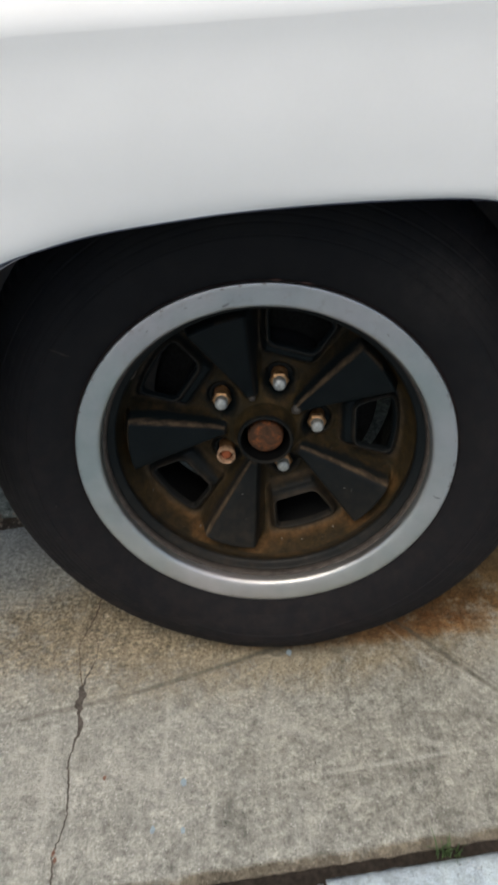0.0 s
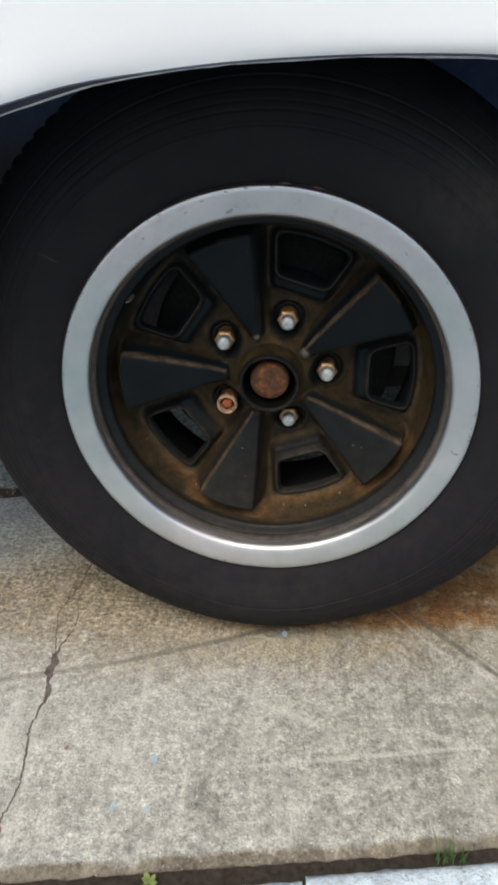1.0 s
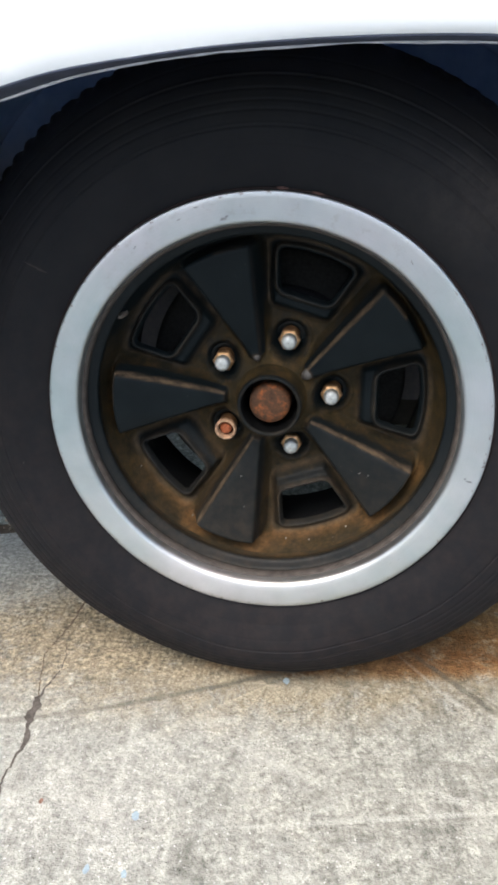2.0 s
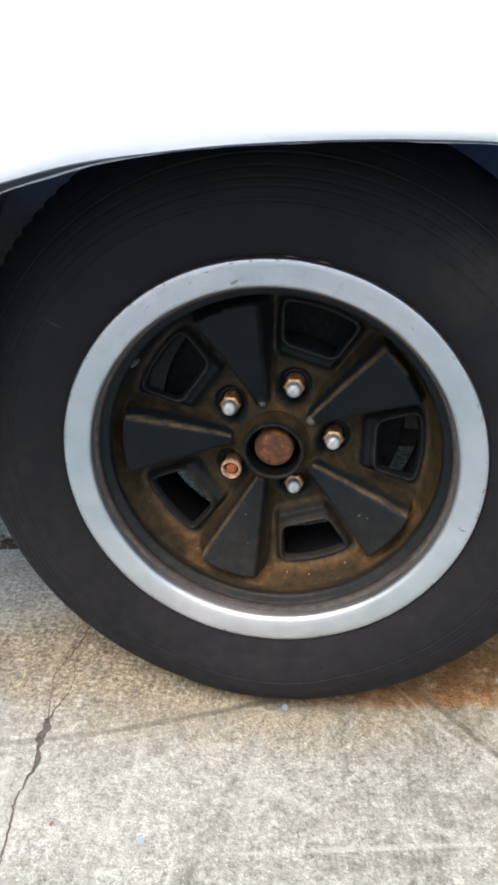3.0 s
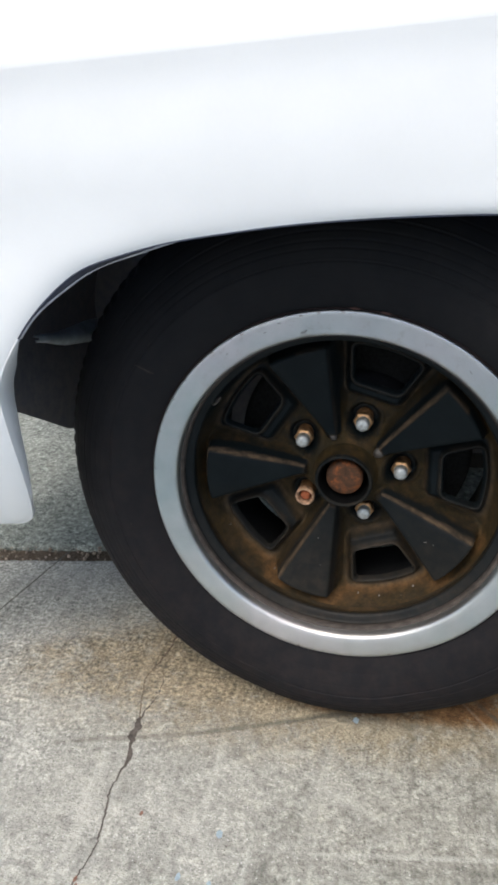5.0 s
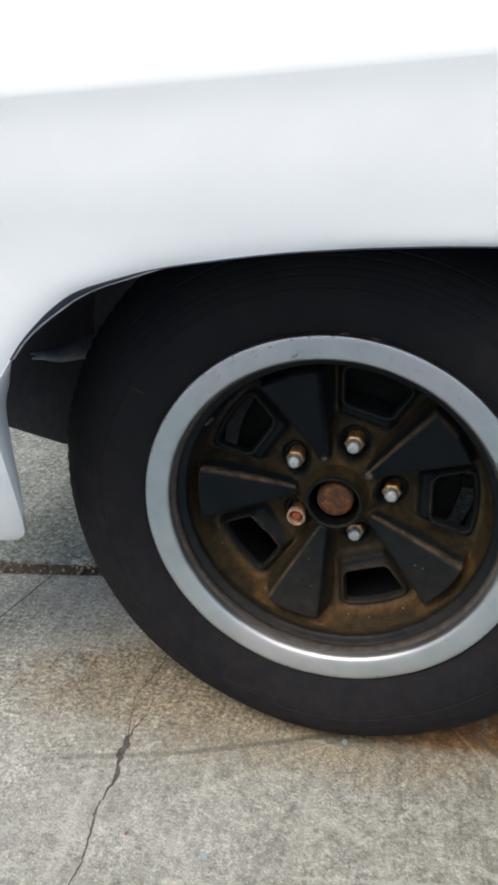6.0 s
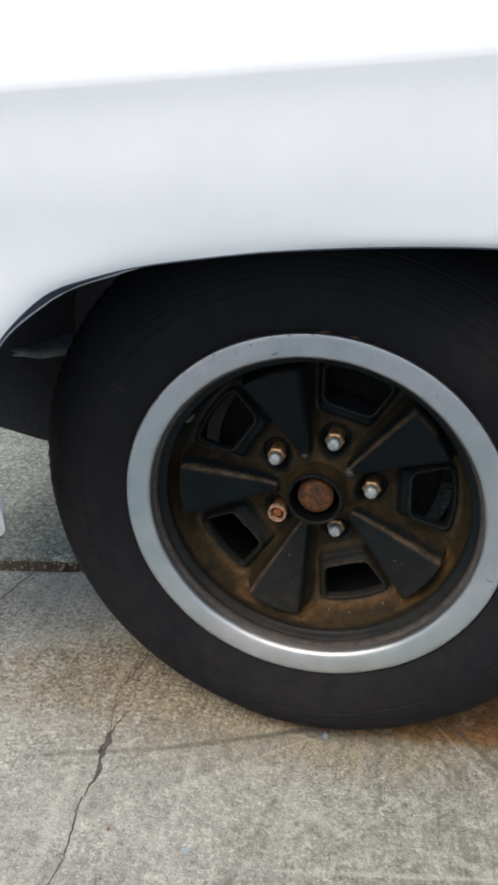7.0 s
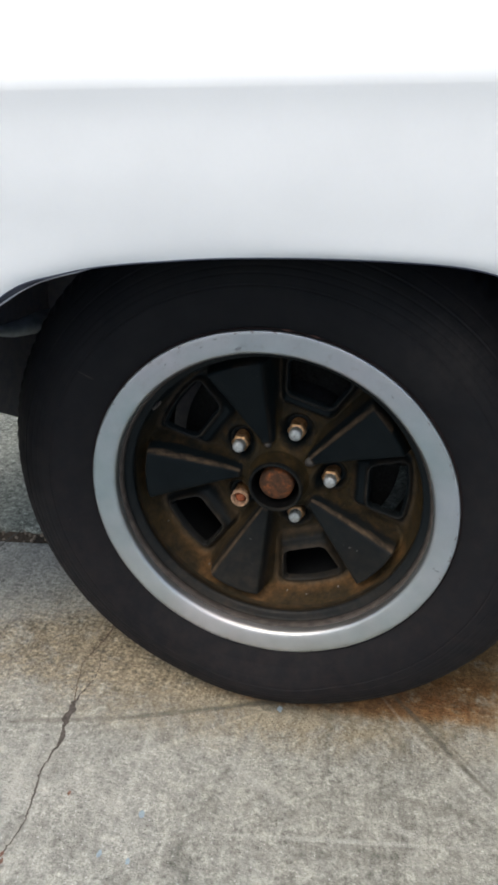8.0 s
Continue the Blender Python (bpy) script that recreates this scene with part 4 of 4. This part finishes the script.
GROOVES = [(0.2452, 0.0002), (0.2575, 0.0009), (0.2590, -0.0004), (0.2687, 0.0006), (0.2751, 0.0005), (0.2829, 0.0005), (0.2919, 0.0006), (0.2935, -0.0005), (0.3045, 0.0006)]
SIDE = []
for p in curve_through([(r, y, 0) for r, y in SIDE_KNOTS], 200):
    SIDE.append((p.x, p.y + sum(deep * math.exp(-((p.x - at) / 0.0008) ** 2) for at, deep in GROOVES)))
SIDE += [(0.3185, 0.0285), (0.3225, 0.0345), (0.3255, 0.042), (0.327, 0.05), (0.3285, 0.068), (0.322, 0.070), (0.322, 0.074), (0.3288, 0.076), (0.330, 0.12), (0.3288, 0.165), (0.322, 0.167), (0.322, 0.171),
         (0.3285, 0.173), (0.327, 0.19), (0.318, 0.212), (0.30, 0.232), (0.27, 0.241), (0.24, 0.238), (0.21, 0.222)]


def tyre_shape(r, y, a):
    r += 0.002 * step(0.24, 0.32, r)
    # shoulder blocks
    if r > 0.3195 and (y < 0.068 or y > 0.175):
        cell = (a / (2 * math.pi) * 120) % 1
        if cell < 0.36:
            r -= 0.0022 * min(1, (r - 0.3195) / 0.004)
            y += 0.0012
    # the loaded foot: flat on the ground, side swollen above it
    down = max(0.0, -math.sin(a))
    foot = step(0.93, 1.0, down)
    if y < 0.06 and 0.23 < r < 0.315:
        y -= 0.006 * foot * math.sin(math.pi * (r - 0.23) / 0.085)
    low = (HUB.z - 0.0015) / max(1e-3, -math.sin(a)) if math.sin(a) < -0.5 else 9
    return min(r, low), y


part("tyre", lathe(SIDE, 480, wobble=tyre_shape), RUBBER, wheel, "worn black rubber tyre with faint sidewall ribs")

# pale scuffs on the sidewall
for k, (x, z, w, turn, l) in enumerate([(-0.1995, 0.1475, 0.0012, -28, 0.022), (-0.1945, 0.1440, 0.0008, -24, 0.009), (-0.145, 0.257, 0.0016, 10, 0.004), (0.1, -0.262, 0.001, 4, 0.005), (-0.24, -0.045, 0.0009, 70, 0.004)]):
    rows = []
    for u in np.linspace(-0.5, 0.5, 9):
        px, pz = x + u * l * math.cos(radians(turn)), z + u * l * math.sin(radians(turn))
        t = w * (1 - 4 * u * u) * 0.5 + 0.0001
        y = along(SIDE_KNOTS[2:], math.hypot(px, pz)) - 0.0007
        rows.append([(px + t * math.sin(radians(turn)), y, pz - t * math.cos(radians(turn))), (px - t * math.sin(radians(turn)), y, pz + t * math.cos(radians(turn)))])
    part("scuff", sheet(rows), SCUFF, wheel, "pale scuff on the tyre's side")

def mark(name, x, z, w, h, turn, depth, material, label, seed):
    """A small uneven fleck lying on the wheel's face."""
    bm = bmesh.new()
    rim = []
    for i in range(10):
        a = i * math.pi / 5
        g = 0.75 + 0.5 * noise.noise(Vector((i * 1.3, seed, 0)))
        u, v = w * g * math.cos(a), h * g * math.sin(a)
        px, pz = x + u * math.cos(turn) - v * math.sin(turn), z + u * math.sin(turn) + v * math.cos(turn)
        rim.append(bm.verts.new((px, depth(math.hypot(px, pz), math.atan2(pz, px)) - 0.0004, pz)))
    bm.faces.new(rim)
    return part(name, bm, material, wheel, label)


def ring_depth(r, a):
    return along([(0.1836, 0.0047), (0.1862, 0.0038), (0.191, 0.0029), (0.198, 0.0018), (0.204, 0.0010)], r)


for i, (r, deg, w, h, turn) in enumerate([(0.118, -37, 0.0026, 0.0005, 0.3), (0.126, -35, 0.0014, 0.0005, 0.1), (0.09, -110, 0.0011, 0.0006, 0.3), (0.12, -103, 0.0007, 0.0005, 1.0), (0.167, -60, 0.0014, 0.0006, 0.6), (0.1665, -84, 0.001, 0.0008, 0.1), (0.1665, -122, 0.0012, 0.0007, 0.4), (0.166, -150, 0.0007, 0.0006, 0.2), (0.168, -75, 0.0009, 0.0006, 0.2)]):
    mark("paint_chip", r * math.cos(radians(deg)), r * math.sin(radians(deg)), w, h, turn, face_depth, CHIP, "pale chip in the black wheel paint", i + 3)
for i, (x, z, w, h, turn) in enumerate([(-0.034, 0.1865, 0.0042, 0.0016, 0.1), (-0.031, 0.1885, 0.0022, 0.001, 0.5), (0.1939, -0.0499, 0.0048, 0.0011, -0.15), (0.19, -0.0475, 0.0016, 0.0012, 0.4), (-0.057, 0.196, 0.0026, 0.0008, 0.2), (0.1245, 0.152, 0.0007, 0.003, 0.5), (-0.072, 0.186, 0.003, 0.0009, 0.5), (-0.112, 0.163, 0.0024, 0.0007, 0.9)]):
    mark("dent_mark", x, z, w, h, turn, ring_depth, RING_DIRT, "dull grimy mark on the bright ring", i + 30)

# hub: sleeve and rusty axle end
part("hub_sleeve", lathe([(0.0330, 0.0540), (0.0328, 0.0512), (0.0320, 0.0490), (0.0307, 0.0482), (0.0294, 0.0488), (0.0286, 0.0510)], 72), SLEEVE, wheel, "dusty black sleeve round the hub")
part("hub_flank", lathe([(0.0385, 0.0765), (0.0362, 0.0712), (0.0346, 0.0650), (0.0334, 0.0580), (0.0330, 0.0540)], 72), HUB_BROWN, wheel, "brown rusty flank of the hub")
part("hub_bore", lathe([(0.0286, 0.0510), (0.0282, 0.060), (0.0278, 0.112)], 64), BORE, wheel, "near-black bore of the hub")
part("axle_cap", lathe([(0.0005, 0.0548), (0.009, 0.0551), (0.0140, 0.0558), (0.0190, 0.0570), (0.0208, 0.0592), (0.0214, 0.066), (0.0216, 0.11)], 48), RUST, wheel, "rust-orange axle end in the hub bore")
part("brake_drum", lathe([(0.0235, 0.112), (0.05, 0.112), (0.09, 0.113), (0.104, 0.118), (0.107, 0.135)], 96), NEAR_BLACK, wheel, "near-black face of the brake drum")
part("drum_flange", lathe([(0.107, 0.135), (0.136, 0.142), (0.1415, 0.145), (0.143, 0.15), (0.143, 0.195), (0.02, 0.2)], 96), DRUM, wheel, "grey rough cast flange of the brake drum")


def hexagon(profile, n=6):
    """A nut's body: rings of (across-corner radius, depth), every ring a hexagon."""
    rows = []
    for i in range(n * 4):
        a, k = 2 * math.pi * i / (n * 4), (i % 4) / 4
        flat = math.cos(math.pi / n) / math.cos(2 * math.pi * k / n - math.pi / n)
        rows.append([(r * flat * math.cos(a), y, r * flat * math.sin(a)) for r, y in profile])
    bm = sheet(rows, True)
    bmesh.ops.recalc_face_normals(bm, faces=bm.faces)
    return bm


for k in range(5):
    a = LUG_TURN + k * FIFTH
    spot = Vector((0.0620 * math.cos(a), (0.0023, 0.0023, 0.0023, -0.0022, 0.0075)[k], 0.0620 * math.sin(a)))
    bare = k == 3
    nut = part("lug_nut", hexagon([(0.0098, 0.0895), (0.0115, 0.0885), (0.0117, 0.084), (0.0110, 0.0822), (0.0075, 0.0814)], 6) if not bare else lathe([(0.0098, 0.087), (0.0112, 0.084), (0.0116, 0.079), (0.0113, 0.0768), (0.0106, 0.0758), (0.0096, 0.0757), (0.0088, 0.0766), (0.0083, 0.086)], 30), BARE_NUT if bare else NUT_RUST, wheel, "open round nut, pale and flaking" if bare else "rusty hexagonal wheel nut")
    nut.location = spot
    part("shank", lathe([(0.0096, 0.086), (0.0099, 0.09), (0.0101, 0.1), (0.0104, 0.125)], 28), SHANK, nut, "brown rusty shank")
    if bare:
        tip = lathe([(0.0004, 0.0786), (0.0036, 0.0787), (0.0056, 0.0798), (0.0064, 0.082), (0.0066, 0.1)], 20)
    else:
        tip = lathe([(0.0004, 0.0705), (0.0045, 0.0708), (0.0066, 0.0718), (0.0076, 0.0735), (0.0078, 0.076), (0.0078, 0.084)], 28)
    cap = part("stud_end" if bare else "nut_cap", tip, STUD_RUST if bare else CAP, wheel, "rusty stud end inside an open nut" if bare else "worn silver nut cap")
    cap.location = spot
    seat = part("nut_seat", lathe([(0.0116, 0.1005), (0.0135, 0.0985), (0.0155, 0.0985), (0.0165, 0.1)], 28), SLEEVE, wheel)
    seat.location = spot

# valve stem on the upper rim
stem = lathe([(0.0004, -0.006), (0.0012, -0.0059), (0.0017, -0.005), (0.0017, -0.001), (0.0030, 0.001), (0.0034, 0.014)], 16)
valve = part("valve_stem", stem, STEM, wheel, "short dull metal valve stem")
valve.location = (-0.1437, 0.045, 0.0915)

# ---- small things in the joints ----
rng = random.Random(5)
bm = bmesh.new()
for i in range(260):
    x = rng.uniform(-1.0, 0.2)
    y = back_edge(x) + rng.uniform(-0.004, 0.04)
    s = rng.uniform(0.0015, 0.0045)
    bmesh.ops.create_icosphere(bm, subdivisions=1, radius=s, matrix=Matrix.Translation((x, y, -0.0035 + s * 0.4)) @ Euler((rng.random() * 6, rng.random() * 6, 0)).to_matrix().to_4x4() @ Matrix.Diagonal((1, rng.uniform(0.6, 1), rng.uniform(0.5, 0.9), 1)))
gravel = part("gravel", bm, GRAVEL, None, "", False)
tagged(gravel, "small loose brown gravel lying in the joint", "gravel", kind="stuff")


def tuft(x, y, count, high, material, label, seed):
    r = random.Random(seed)
    bm = bmesh.new()
    for _ in range(count):
        a, lean, h = r.uniform(0, 6.3), r.uniform(0.1, 0.75), high * r.uniform(0.5, 1.1)
        bx, by, w = x + r.uniform(-0.012, 0.012), y + r.uniform(-0.005, 0.005), r.uniform(0.0007, 0.0013)
        side = Vector((-math.sin(a), math.cos(a), 0)) * w
        last = None
        for k in range(5):
            t = k / 4
            c = Vector((bx + math.cos(a) * lean * h * t * t, by + math.sin(a) * lean * h * t * t, -0.008 + h * t * (1 - 0.25 * lean * t)))
            pair = [bm.verts.new(c - side * (1 - 0.85 * t)), bm.verts.new(c + side * (1 - 0.85 * t))]
            if last:
                bm.faces.new((last[0], last[1], pair[1], pair[0]))
            last = pair
    return tagged(part("grass_tuft", bm, material), label, "grass")


tuft(0.166, -0.262, 26, 0.032, GRASS, "small green grass tuft growing in the kerb joint", 3)


def sprout(x, y, seed):
    r = random.Random(seed)
    bm = bmesh.new()
    for k in range(6):
        a, w, l = k * 1.05 + r.uniform(-0.2, 0.2), r.uniform(0.0022, 0.003), r.uniform(0.006, 0.009)
        f, s = Vector((math.cos(a), math.sin(a), 0.35)), Vector((-math.sin(a), math.cos(a), 0.1))
        base = Vector((x, y, -0.002 + 0.0012 * k))
        ring = [bm.verts.new(base + f * l * t + s * w * q) for t, q in ((0, 0), (0.35, -0.9), (0.75, -0.8), (1, 0), (0.75, 0.8), (0.35, 0.9))]
        bm.faces.new(ring)
    return tagged(part("weed", bm, LEAF), "tiny yellow-green weed sprouting in the kerb joint", "weed")


sprout(-0.099, -0.2915, 4)
